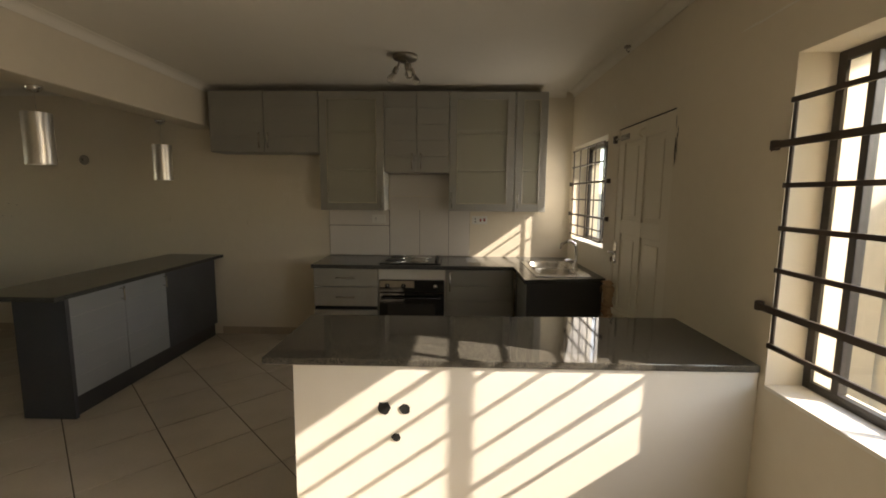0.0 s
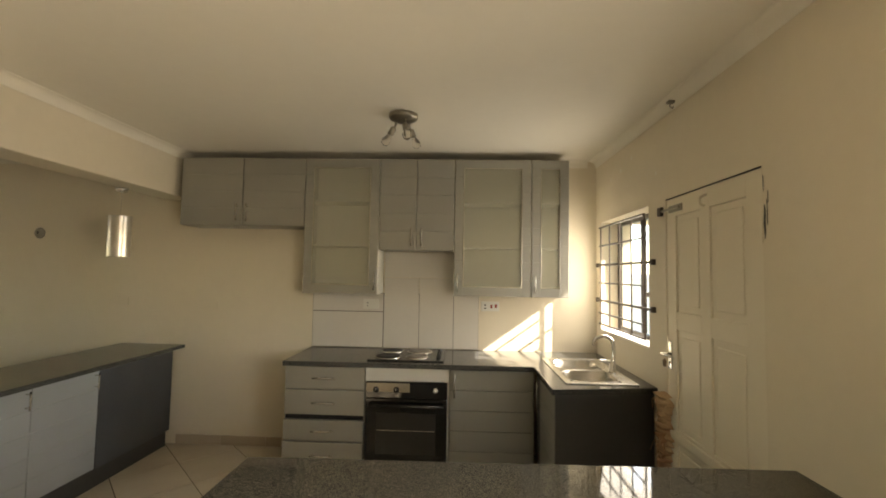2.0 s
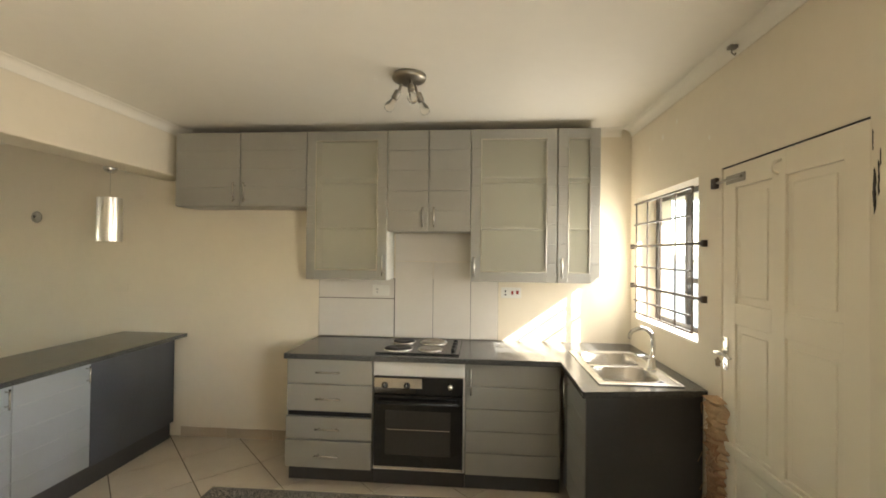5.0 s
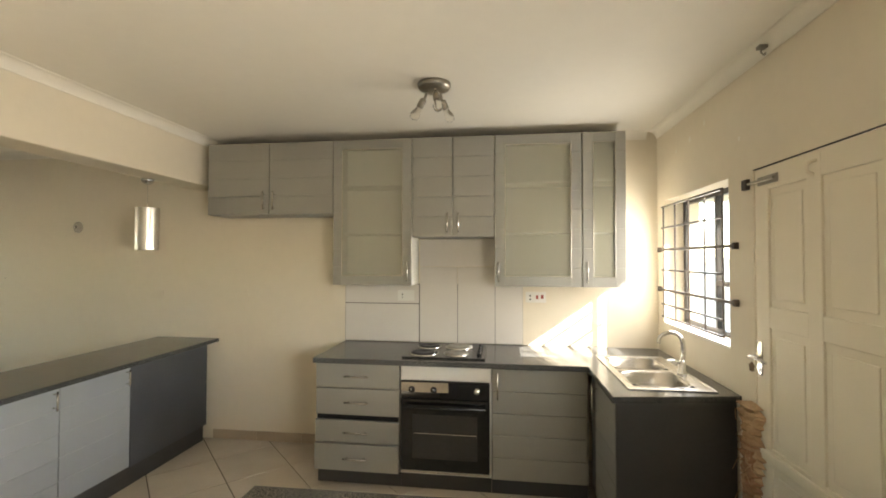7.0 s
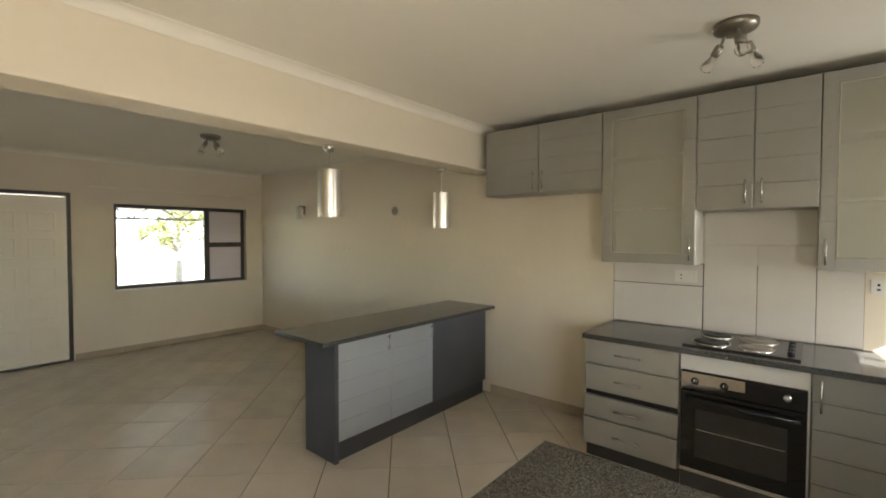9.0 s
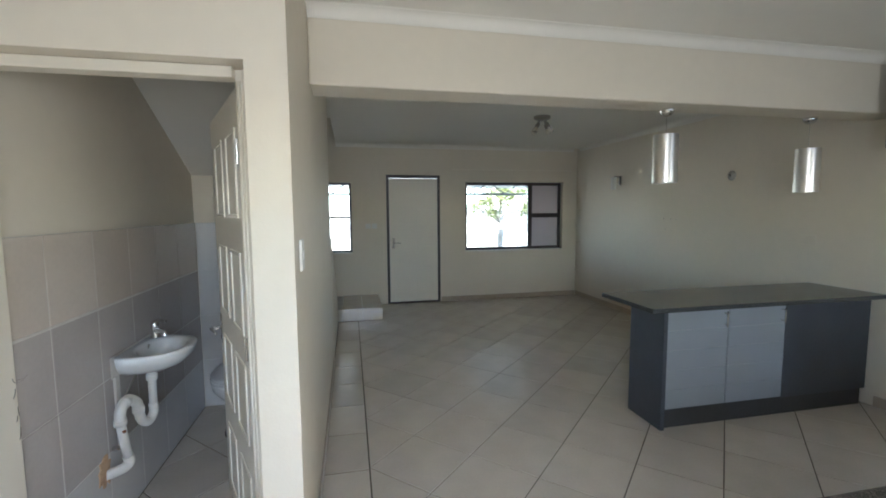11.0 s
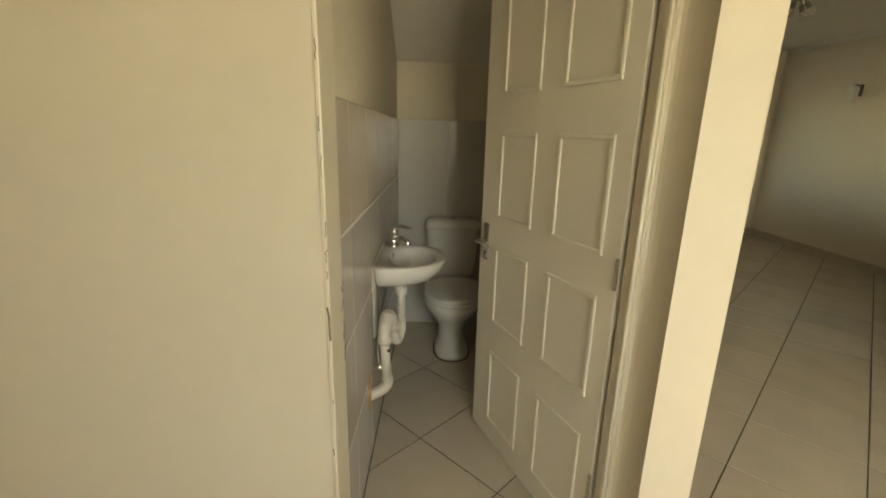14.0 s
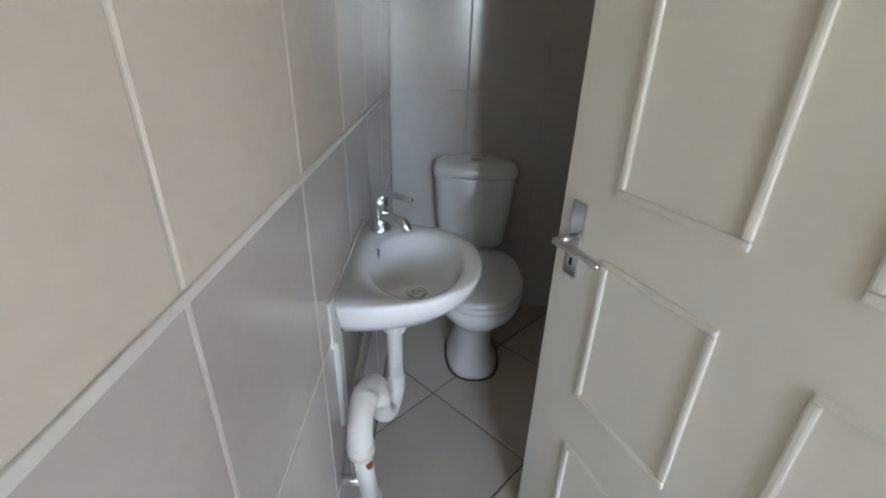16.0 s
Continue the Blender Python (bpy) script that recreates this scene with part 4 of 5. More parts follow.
wl = thing("wall_lamp", "small white wall lamp on dark bracket", "wall lamp", (-5.60, YN, 1.91))
part("bracket", box(-0.018, -0.014, -0.03, 0.018, 0.0, 0.10, 0.004), M_FRAME, wl, "dark metal bracket")
part("arm", tube([(0, -0.015, 0.08), (0, -0.06, 0.09), (0, -0.10, 0.085)], 0.008), M_FRAME, wl, "", True)
part("shade", moved(lathe([(0.038, -0.13), (0.038, 0.05), (0.02, 0.055), (0.0, 0.055)], 20, False, False), pose(0, -0.11, 0.03)), M_PLAST, wl, "white cylinder shade", True)
b = lathe([(0.052, 0), (0.05, 0.004), (0.034, 0.005), (0.03, -0.001), (0, -0.001)], 22, True, False)
solid("lamp_outlet", moved(b, pose(0, 0, 0, 90, 0, 0)), M_NICKEL, "bare round lamp outlet with dark stained edge", "outlet", at=pose(-3.67, YN - 0.001, 1.867))
solid("outlet_wire", tube([(-3.68, YN - 0.004, 1.872), (-3.675, YN - 0.025, 1.877), (-3.66, YN - 0.03, 1.857)], 0.004), M_GOLDP, "short dark wire ends at the outlet", "wire", smooth=True)

# ---- wall details ----
def blotch(name, label, material, at, rx, rz_, w, h, depth, seed, category="patch", jag=0.3, n=22):
    """An uneven flat patch on a wall, standing a few millimetres proud; its face looks along local -y."""
    rr = random.Random(seed)
    ring = []
    for i in range(n):
        a = 2 * math.pi * i / n
        k = 1 + rr.uniform(-jag, jag)
        ring.append((w / 2 * k * math.cos(a), h / 2 * k * math.sin(a)))
    b = loft([[(p, 0.001, q) for p, q in ring], [(p * 0.92, -depth * 0.7, q * 0.95) for p, q in ring],
              [(p * 0.55, -depth * rr.uniform(0.5, 1), q * 0.6) for p, q in ring], [(p * 0.2, -depth * 0.6, q * 0.2) for p, q in ring]])
    return solid(name, b, material, label, category, at=at)


EAST = lambda y, z, x=XE: pose(x, y, z, 0, 0, -90)   # local -y looks west, off the east wall
# broken plaster and brick beside the back door, above the floor
bp = thing("broken_plaster", "broken plaster with exposed brick beside the back door", "damaged wall", (XE - 0.001, 3.625, 0.16), -90)
rp = random.Random(8)
def rag(w, z0, z1, depth, seed, n=14, jag=0.35):
    r = random.Random(seed)
    rows = []
    for i in range(n + 1):
        z = z0 + (z1 - z0) * i / n
        a, c = -w / 2 * (1 + r.uniform(-jag, jag)), w / 2 * (1 + r.uniform(-jag, jag))
        k = 0.35 if i in (0, n) else 1
        rows.append([(a * k, 0.0, z), (a * k * 0.7, -depth * r.uniform(0.4, 1), z + r.uniform(-0.01, 0.01)), (0, -depth * r.uniform(0.3, 1.2), z), (c * k * 0.7, -depth * r.uniform(0.4, 1), z + r.uniform(-0.01, 0.01)), (c * k, 0.0, z)])
    return loft(rows)
part("plaster_rubble", rag(0.165, 0.02, 0.72, 0.030, 3, 44, 0.34), M_CRUMB, bp, "crumbling sandy plaster")
part("brick", rag(0.130, 0.10, 0.38, 0.042, 31, 22, 0.35), M_BRICK, bp, "broken orange brick edge")
part("brick", rag(0.125, 0.30, 0.55, 0.048, 32, 13, 0.3), M_BRICK, bp, "broken orange brick edge")
part("plaster_lump", rag(0.135, 0.50, 0.73, 0.050, 33, 19, 0.4), M_CRUMB, bp, "lump of torn plaster")
part("paint_flake", moved(rag(0.02, 0, 0.045, 0.004, 35, 4, 0.3), pose(-0.062, -0.004, 0.34, 0, 25, 0)), M_CEIL, bp, "loose white paint flake")
for i in range(34):
    z = rp.uniform(0.06, 0.68)
    u = rp.uniform(-0.045, 0.045)
    part("torn_fibre", tube([(u, -0.028, z), (u + rp.uniform(-.03, .03), -0.045, z - rp.uniform(-0.01, 0.03)), (u + rp.uniform(-.06, .06), -0.05, z - rp.uniform(0.0, 0.08))], rp.uniform(0.0008, 0.002), 5, 4), M_CRUMB, bp)
blotch("lock_hole", "dark ragged hole in the plaster beside the lock", M_CRACK, EAST(3.632, 1.058), 0, 0, 0.052, 0.045, 0.002, 17, "hole", 0.3)
# crack at the hinge side of the back door, with dark wood showing
ck = thing("plaster_crack", "dark cracked plaster beside the back door head", "crack", (XE - 0.001, 2.765, 1.72), -90)
for k, (du, z, L, w) in enumerate(((0.0, 0.0, 0.13, 0.0035), (0.014, 0.05, 0.10, 0.002), (-0.006, 0.19, 0.06, 0.0015), (0.02, 0.14, 0.05, 0.0015))):
    part("crack_line", moved(rag(w * 2, z, z + L, 0.0015, 50 + k, 9, 0.7), pose(du, 0, 0)), M_HOLE, ck)
part("exposed_wood", rag(0.010, 0.02, 0.13, 0.003, 61, 8, 0.5), M_GOLDP, ck, "exposed dark wood")
# no gap is cut here: a black strip draws its shade
solid("door_head_gap_shade", box(XE - 0.0015, KD[0], KD[3] - 0.004, XE + 0.01, KD[1], KD[3] - 0.0005), M_HOLE, "black strip for the shade in the back door head gap", "gap", "structure")
b = rag(0.010, 0, 1.0, 0.002, 71, 24, 0.5)
moved(b, pose(0, 0, 0, 0, 90, 0))
solid("plaster_scar", b, M_CEIL, "pale scraped plaster line above the window", "patch", at=EAST(2.27, 2.224))
hk = thing("ceiling_bracket", "small broken bracket at the cornice", "bracket", (XE - 0.035, 3.45, ZC - 0.04))
part("plate", box(-0.02, -0.02, -0.004, 0.016, 0.012, 0.012, 0.003), M_NICKEL, hk)
part("hook", tube([(0.0, 0, 0.0), (-0.004, 0, -0.018), (0.010, 0, -0.03), (0.014, 0, -0.02)], 0.0035), M_NICKEL, hk, "", True)
for y, z, s in ((4.30, 2.356, 0.03), (4.52, 2.33, 0.02), (4.1, 2.40, 0.022), (3.72, 2.2, 0.02)):
    blotch("filler_spot", "small pale filler spot on the painted wall", M_CEIL, EAST(y, z), 0, 0, s, s * 1.3, 0.0015, int(y * 100))
for y, z in ((2.02, 1.722), (2.02, 1.112)):
    blotch("rust_stain", "brown rust stain round the bar fixing", M_RUST, EAST(y, z), 0, 0, 0.035, 0.035, 0.0012, int(z * 100), "stain")
# black dots on the wall draw the shaded inside of screw holes
for k, (x, z) in enumerate(((-4.66, 1.40), (-4.54, 1.40), (-4.62, 1.27), (-4.52, 1.265), (-4.45, 1.39))):
    blotch("wall_plug_hole", "small dark screw hole in the wall", M_HOLE, pose(x, YN, z), 0, 0, 0.008, 0.008, 0.001, 80 + k, "hole")
sw = thing("light_switch", "white light switch on the passage wall corner", "switch", (-1.565, YP, 1.36), 180)
part("plate", box(-0.04, -0.011, -0.06, 0.04, 0, 0.06, 0.003), M_PLAST, sw)
part("rocker", box(-0.012, -0.015, -0.018, 0.012, -0.01, 0.018, 0.002), M_PLAST, sw)
sw = thing("light_switch", "pair of white switches beside the front door", "switch", (XW, 1.31, 1.28), 90)
for u in (-0.055, 0.045):
    part("plate", box(u - 0.04, -0.011, -0.04, u + 0.04, 0, 0.04, 0.003), M_PLAST, sw)
    part("rocker", box(u - 0.012, -0.015, -0.014, u + 0.012, -0.01, 0.014, 0.002), M_PLAST, sw)
cr = thing("curtain_rail", "thin cream curtain rail above the window", "curtain rail", (XW, 2.62, 2.19))
part("rail", box(0.03, 0, -0.008, 0.045, 2.15, 0.008, 0.003), M_TRIM, cr)
for y in (0.1, 1.05, 2.05):
    part("bracket", box(0.0, y - 0.01, -0.012, 0.04, y + 0.01, 0.012, 0.002), M_TRIM, cr)
sill = solid("window_sill_1", box(XE - 0.004, BW[0] + 0.002, BW[2] - 0.012, xw - 0.016, BW[1] - 0.002, BW[2] + 0.004, 0.003), M_CEIL, "white painted window sill", "window sill", "structure")
solid("window_sill_2", box(XE - 0.004, KW[0] + 0.002, KW[2] - 0.012, xw - 0.016, KW[1] - 0.002, KW[2] + 0.004, 0.003), M_CEIL, "white painted window sill", "window sill", "structure")
for nm, w in (("window_sill_3", FW), ("window_sill_4", SW)):
    solid(nm, box(xf + 0.016, w[0] + 0.002, w[2] - 0.012, XW + 0.004, w[1] - 0.002, w[2] + 0.004, 0.003), M_CEIL, "white painted window sill", "window sill", "structure")

# unseen slab, added outside to lower the sun's edge in the kitchen
solid("added_window_shade", box(XO - 0.005, KW[0] - 0.12, KW[3] - 0.005, XO + 0.22, KW[1] + 0.12, KW[3] + 0.09, 0.006), M_EXT, "unseen plastered slab added over the kitchen window to cut sun", "window hood", "structure")

# unseen wall, added to keep the sun off the base cabinet door
solid("wall_sun_blocker", box(XO + 0.002, 3.66, -0.12, 3.55, 3.76, 2.5, 0.01), M_EXT, "unseen cream plastered wall added to block sun near the back door", "wall", "structure")

# ---- stairs ----
st = thing("staircase", "tiled staircase rising from a low landing step", "stairs", (XW, 0.0, 0))
part("landing", box(0.002, -0.395, 0, 1.0, 1.39, 0.165, 0.003), M_WGROUT, st)
for i in range(2):
    part("riser_tile", box(1.0, 0.845 + 0.275 * i, 0.003, 1.008, 1.115 + 0.275 * i, 0.162, 0.002), M_FLOOR, st)
    part("tread_tile", box(0.55, 0.845 + 0.275 * i, 0.165, 1.004, 1.115 + 0.275 * i, 0.173, 0.002), M_FLOOR, st)
    part("tread_tile", box(0.01, 0.845 + 0.275 * i, 0.165, 0.546, 1.115 + 0.275 * i, 0.173, 0.002), M_FLOOR, st)
for i in range(9):
    part("step", box(1.012 + 0.25 * i, -0.395, 0.0, 1.26 + 0.25 * i, YP - 0.001 if 1.26 + 0.25 * i < 2.6 else YP - 0.105, 0.345 + 0.18 * i, 0.003), M_WALL, st)
for i in range(9):
    part("tread", box(1.005 + 0.25 * i, -0.39, 0.346 + 0.18 * i, 1.262 + 0.25 * i, YP - 0.11, 0.354 + 0.18 * i, 0.002), M_FLOOR, st)

# ---- cloakroom ----
def ell(cx, cy, rx, ry, z, n=32, p=2.0):
    out = []
    for i in range(n):
        a = 2 * math.pi * i / n
        c, s = math.cos(a), math.sin(a)
        q = (abs(c) ** p + abs(s) ** p) ** (-1 / p)
        out.append((cx + rx * q * c, cy + ry * q * s, z))
    return out


to = thing("toilet", "white close-coupled toilet with closed lid", "toilet", (-3.43, 0.20, 0))
# local x runs out from the back wall
part("pan", loft([ell(0.40, 0, 0.185, 0.115, 0.0, p=2.5), ell(0.40, 0, 0.18, 0.11, 0.03, p=2.5), ell(0.38, 0, 0.15, 0.085, 0.10), ell(0.385, 0, 0.155, 0.09, 0.19), ell(0.42, 0, 0.20, 0.135, 0.27), ell(0.455, 0, 0.235, 0.172, 0.34), ell(0.46, 0, 0.24, 0.178, 0.385), ell(0.46, 0, 0.23, 0.17, 0.395)]), M_CERAM, to, "", True)
part("back_shelf", box(0.01, -0.10, 0.20, 0.30, 0.10, 0.40, 0.03, seg=3), M_CERAM, to, "", True)
def dshape(z, k, x0=0.215, L=0.485, w=0.18, n=36):
    out = []
    for i in range(n):
        a = 2 * math.pi * i / n
        c, s = math.cos(a), math.sin(a)
        px = x0 + L * 0.5 + L * 0.5 * k * (c if c > 0 else math.copysign(abs(c) ** 0.55, c))
        out.append((px, w * k * math.copysign(abs(s) ** 0.85, s), z))
    return out
part("seat", loft([dshape(0.397, 0.98), dshape(0.401, 1.0), dshape(0.414, 1.0), dshape(0.418, 0.985)]), M_CERAM, to, "white plastic seat", True)
part("seat_lid", loft([dshape(0.420, 0.97), dshape(0.424, 0.99), dshape(0.436, 0.985), dshape(0.443, 0.94), dshape(0.447, 0.6), dshape(0.448, 0.1)]), M_CERAM, to, "white plastic lid", True)
def cis(z, w, d0):
    return ell(d0 / 2 + 0.004, 0, d0 / 2, w, z, 36, 4.5)
part("cistern", loft([cis(0.40, 0.135, 0.15), cis(0.43, 0.15, 0.16), cis(0.58, 0.168, 0.17), cis(0.732, 0.178, 0.18), cis(0.742, 0.178, 0.18)]), M_CERAM, to, "", True)
part("cistern_lid", loft([cis(0.744, 0.183, 0.187), cis(0.752, 0.186, 0.19), cis(0.782, 0.185, 0.19), cis(0.799, 0.172, 0.175), cis(0.805, 0.14, 0.13), cis(0.807, 0.05, 0.05)]), M_CERAM, to, "", True)
part("flush_button", moved(lathe([(0.022, 0.802), (0.022, 0.810), (0.018, 0.813), (0, 0.813)], 20, True, False), pose(0.095, 0, 0)), M_NICKEL, to, "round dull metal flush button", True)
part("seal", loft([ell(0.40, 0, 0.19, 0.12, 0.0005, p=2.5), ell(0.40, 0, 0.187, 0.117, 0.006, p=2.5)]), M_GROUT, to, "dirty sealant line at the floor")

# basin on the tiled wall, tap at its far end
YW = -0.185 + 0.009
ba = thing("wash_basin", "small white wall-hung wash basin", "basin", (-2.347, YW, 0.82))
def brim(k, z, kx=1.0, n=40):
    """D-shaped ring: flat along the wall, rounded outwards."""
    out = []
    for i in range(n):
        a = math.pi * (i / (n - 11)) if i < n - 10 else None
        if a is not None:
            out.append((0.218 * k * math.copysign(abs(math.cos(a)) ** 0.8, math.cos(a)), 0.02 + 0.285 * k * math.sin(a) ** 0.9, z))
        else:
            t = (i - (n - 11)) / 11
            out.append((0.218 * k * (-1 + 2 * t), 0.0, z))
    return out
def oval(k, z, n=40):
    out = []
    for i in range(n):
        j = i / (n - 11) * math.pi if i < n - 10 else math.pi + (i - (n - 11)) / 11 * math.pi
        out.append((0.015 + 0.155 * k * math.cos(j), 0.155 + 0.105 * k * math.sin(j), z))
    return out
def lower(k, z, yk):
    return [(x * k, y * yk, z) for x, y, _ in brim(1.0, 0)]
part("bowl", loft([lower(0.36, -0.125, 0.5), lower(0.55, -0.115, 0.66), lower(0.80, -0.085, 0.85), lower(0.96, -0.045, 0.965), lower(1.0, -0.012, 1.0), lower(0.995, -0.003, 0.995), lower(0.975, 0.0, 0.985),
                   oval(1.08, -0.002), oval(1.0, -0.008), oval(0.92, -0.03), oval(0.75, -0.065), oval(0.45, -0.085), oval(0.12, -0.09)]), M_CERAM, ba, "", True)
part("waste", moved(lathe([(0.026, 0), (0.026, 0.004), (0.012, 0.004), (0.01, 0.001)], 18), pose(0.015, 0.155, -0.09)), M_CHROME, ba, "chrome waste", True)
part("wall_edge", box(-0.215, -0.001, -0.10, 0.215, 0.004, 0.006, 0.002), M_WGROUT, ba, "rough sealant along the wall")
for k in range(3):
    part("maker_mark", box(0.11 + 0.008 * k, 0.238 - 0.011 * k, -0.034, 0.115 + 0.008 * k, 0.244 - 0.011 * k, -0.030), M_ENAMEL, ba, "tiny dark printed mark")
bt = thing("basin_tap", "chrome single-lever basin mixer tap", "tap", (-2.50, YW + 0.055, 0.82))
part("body", lathe([(0.028, -0.004), (0.028, 0.008), (0.021, 0.014), (0.02, 0.06), (0.023, 0.066), (0.023, 0.088), (0.012, 0.098), (0, 0.099)], 22, True, False), M_CHROME, bt, "", True)
part("spout", tube([(0, 0, 0.035), (0.03, 0.035, 0.048), (0.055, 0.065, 0.042), (0.062, 0.074, 0.022)], [0.016, 0.012]), M_CHROME, bt, "", True)
part("lever", tube([(0, 0, 0.094), (0.03, 0.03, 0.108), (0.075, 0.085, 0.108)], [0.012, 0.006]), M_CHROME, bt, "", True)

wp = thing("waste_pipe", "white plastic trap and waste pipe below basin", "pipe", (-2.30, -0.07, 0.695))
o = Vector((-2.30, -0.07, 0.695))
L_ = lambda x, y, z: Vector((x, y, z)) - o
part("tail_pipe", rod(L_(-2.30, -0.07, 0.70), L_(-2.298, -0.071, 0.50), 0.019, 18), M_PVC, wp, "", True)
part("nut", moved(lathe([(0.026, 0), (0.027, 0.004), (0.027, 0.028), (0.024, 0.032)], 18), pose(0, 0, -0.045)), M_PVC, wp)
part("trap_bend", tube([L_(-2.298, -0.071, 0.52), L_(-2.296, -0.072, 0.47), L_(-2.255, -0.083, 0.443), L_(-2.215, -0.095, 0.475), L_(-2.20, -0.10, 0.53)], 0.023, 16), M_PVC, wp, "", True)
part("upper_bend", tube([L_(-2.20, -0.10, 0.525), L_(-2.19, -0.103, 0.575), L_(-2.13, -0.115, 0.615), L_(-2.075, -0.12, 0.585), L_(-2.065, -0.12, 0.53)], 0.025, 16), M_PVC, wp, "", True)
for p, q in (((-2.065, -0.12, 0.545), (-2.067, -0.12, 0.52)), ((-2.20, -0.10, 0.545), (-2.203, -0.1, 0.52)), ((-2.105, -0.117, 0.607), (-2.125, -0.113, 0.613))):
    part("collar", rod(L_(*p), L_(*q), 0.028, 18), M_PVC, wp, "", True)
part("down_pipe", rod(L_(-2.065, -0.12, 0.53), L_(-2.105, -0.115, 0.33), 0.020, 18), M_PVC, wp, "", True)
part("wall_elbow", tube([L_(-2.102, -0.115, 0.345), L_(-2.108, -0.114, 0.31), L_(-2.085, -0.135, 0.292), L_(-2.03, -0.182, 0.297)], 0.024, 16), M_PVC, wp, "", True)
part("rust_spot", moved(lathe([(0.0095, 0), (0.006, 0.0025), (0, 0.003)], 10, True, False), Matrix.Translation(L_(-2.059, -0.103, 0.49)) @ pose(0, 0, 0, -60, 0, -35)), M_RUST, wp, "brown stain spot")
bk = solid("basin_bracket", box(-2.19, YW - 0.004, 0.50, -2.145, YW + 0.01, 0.725, 0.006), M_WGROUT, "rough pale plaster strip below the basin", "patch")
av = thing("angle_valve", "chrome angle valve with braided hose", "valve", (-2.10, YW, 0.39))
part("body", rod((0, 0, 0), (0, 0.055, 0), 0.012), M_CHROME, av, "", True)
part("knob", rod((0, 0.05, 0), (0, 0.075, 0), 0.017, 10), M_CHROME, av)
part("hose", tube([(0, 0.03, 0.005), (-0.02, 0.02, 0.08), (-0.06, 0.03, 0.20), (-0.20, 0.05, 0.33), (-0.30, 0.06, 0.42)], 0.006, 8), M_NICKEL, av, "braided steel hose", True)
blotch("broken_tile", "broken grey tile and rubble round pipe", M_CRUMB, pose(-2.02, YW, 0.32, 0, 0, 180), 0, 0, 0.11, 0.13, 0.006, 91)
b = tube([(-0.035, 0, 0.004), (-0.012, 0, -0.002), (0.01, 0, 0.001), (0.034, 0, 0.006)], [0.0005, 0.0011], 5, 4)
join(b, tube([(-0.01, 0, -0.009), (0.02, 0, -0.005), (0.03, 0, -0.001)], 0.0005, 5, 3))
solid("tile_scuff", b, M_SCUFF, "dark pencil-like scuff on the grey tile", "scuff", at=pose(-1.566, -0.1762, 0.946))
cl = thing("cloakroom_lamp", "small white ceiling lamp in the cloakroom", "ceiling light", (-1.85, 0.28, ZC))
part("base", lathe([(0.06, 0), (0.06, -0.02), (0.03, -0.03), (0.022, -0.06), (0, -0.06)], 22, True, False), M_PLAST, cl, "", True)

# ---- outside ----
solid("boundary_wall", box(3.6, -12, -0.12, 3.8, 16, 1.50, 0.01), M_EXT, "cream plastered boundary wall", "wall", "structure")
solid("boundary_wall_coping", box(3.56, -12, 1.502, 3.84, 16, 1.60, 0.015), M_EXT, "cream plastered wall coping", "wall", "structure")
solid("yard_wall", box(-17.2, -10, -0.12, -17.0, 18, 1.5, 0.01), M_EXT, "pale plastered yard wall", "wall", "structure")


def tree(x, y, h, crown, seed, label):
    """A tapered trunk with limbs and a crown of loose leaf clumps."""
    r = random.Random(seed)
    t = thing("tree", label, "tree", (x, y, -0.12))
    b = tube([(0, 0, 0), (0.05, 0.02, h * 0.25), (-0.03, 0.05, h * 0.5), (0.02, 0, h * 0.8)], [0.13, 0.04], 10)
    tips = []
    for i in range(11):
        a, z = r.uniform(0, 6.28), h * r.uniform(0.35, 0.75)
        L = crown * r.uniform(0.5, 0.95)
        tip = Vector((L * math.cos(a), L * math.sin(a), z + h * r.uniform(0.08, 0.3)))
        join(b, tube([(0, 0, z), tip * 0.5 + Vector((0, 0, z * 0.5 + 0.1)), tip], [0.05, 0.012], 7, 4))
        tips.append(tip)
    part("trunk", b, M_BARK, t, "", True)
    vs, fs = [], []
    for tip in tips + [Vector((r.uniform(-.4, .4) * crown, r.uniform(-.4, .4) * crown, h * r.uniform(0.7, 1.0))) for _ in range(9)]:
        cs = crown * r.uniform(0.22, 0.42)
        for _ in range(170):
            d = Vector((r.gauss(0, 1), r.gauss(0, 1), r.gauss(0, 0.8)))
            c = tip + d * cs * 0.45
            s = r.uniform(0.04, 0.09)
            u = Vector((r.gauss(0, 1), r.gauss(0, 1), r.gauss(0, 1))).normalized()
            w = u.orthogonal().normalized()
            n0 = len(vs)
            vs += [c - u * s, c + w * s * 0.4 + u * 0.1 * s, c + u * s, c - w * s * 0.4 + u * 0.1 * s]
            fs.append((n0, n0 + 1, n0 + 2, n0 + 3))
    me = bpy.data.meshes.new("crown"); me.from_pydata([tuple(v) for v in vs], [], fs); me.materials.append(M_LEAF)
    ob = new("crown", me); ob.parent = t; ob["label"] = "loose green leaf crown"
    return t


tree(-16.0, 6.7, 3.0, 1.25, 3, "yellow-green leafy tree before the yard wall")
tree(-19.5, 7.5, 5.5, 2.4, 5, "taller green tree beyond the yard wall")
tree(-19.0, 1.0, 5.0, 2.2, 6, "taller green tree beyond the yard wall")
tree(7.5, 9.5, 5.0, 2.0, 7, "sparse tree beyond the boundary wall")
tree(6.8, 6.0, 4.0, 1.4, 9, "sparse tree beyond the boundary wall")
cp = thing("carport", "light sheet carport roof on a steel truss", "carport", (-11.6, 3.6, -0.54))
# runs on unseen towards the house, lengthened to cut the west sky's light
part("roof_sheet_and_sky_shade", box(-2.2, -3.5, 2.78, 4.3, 3.9, 2.80), M_SHEET, cp)
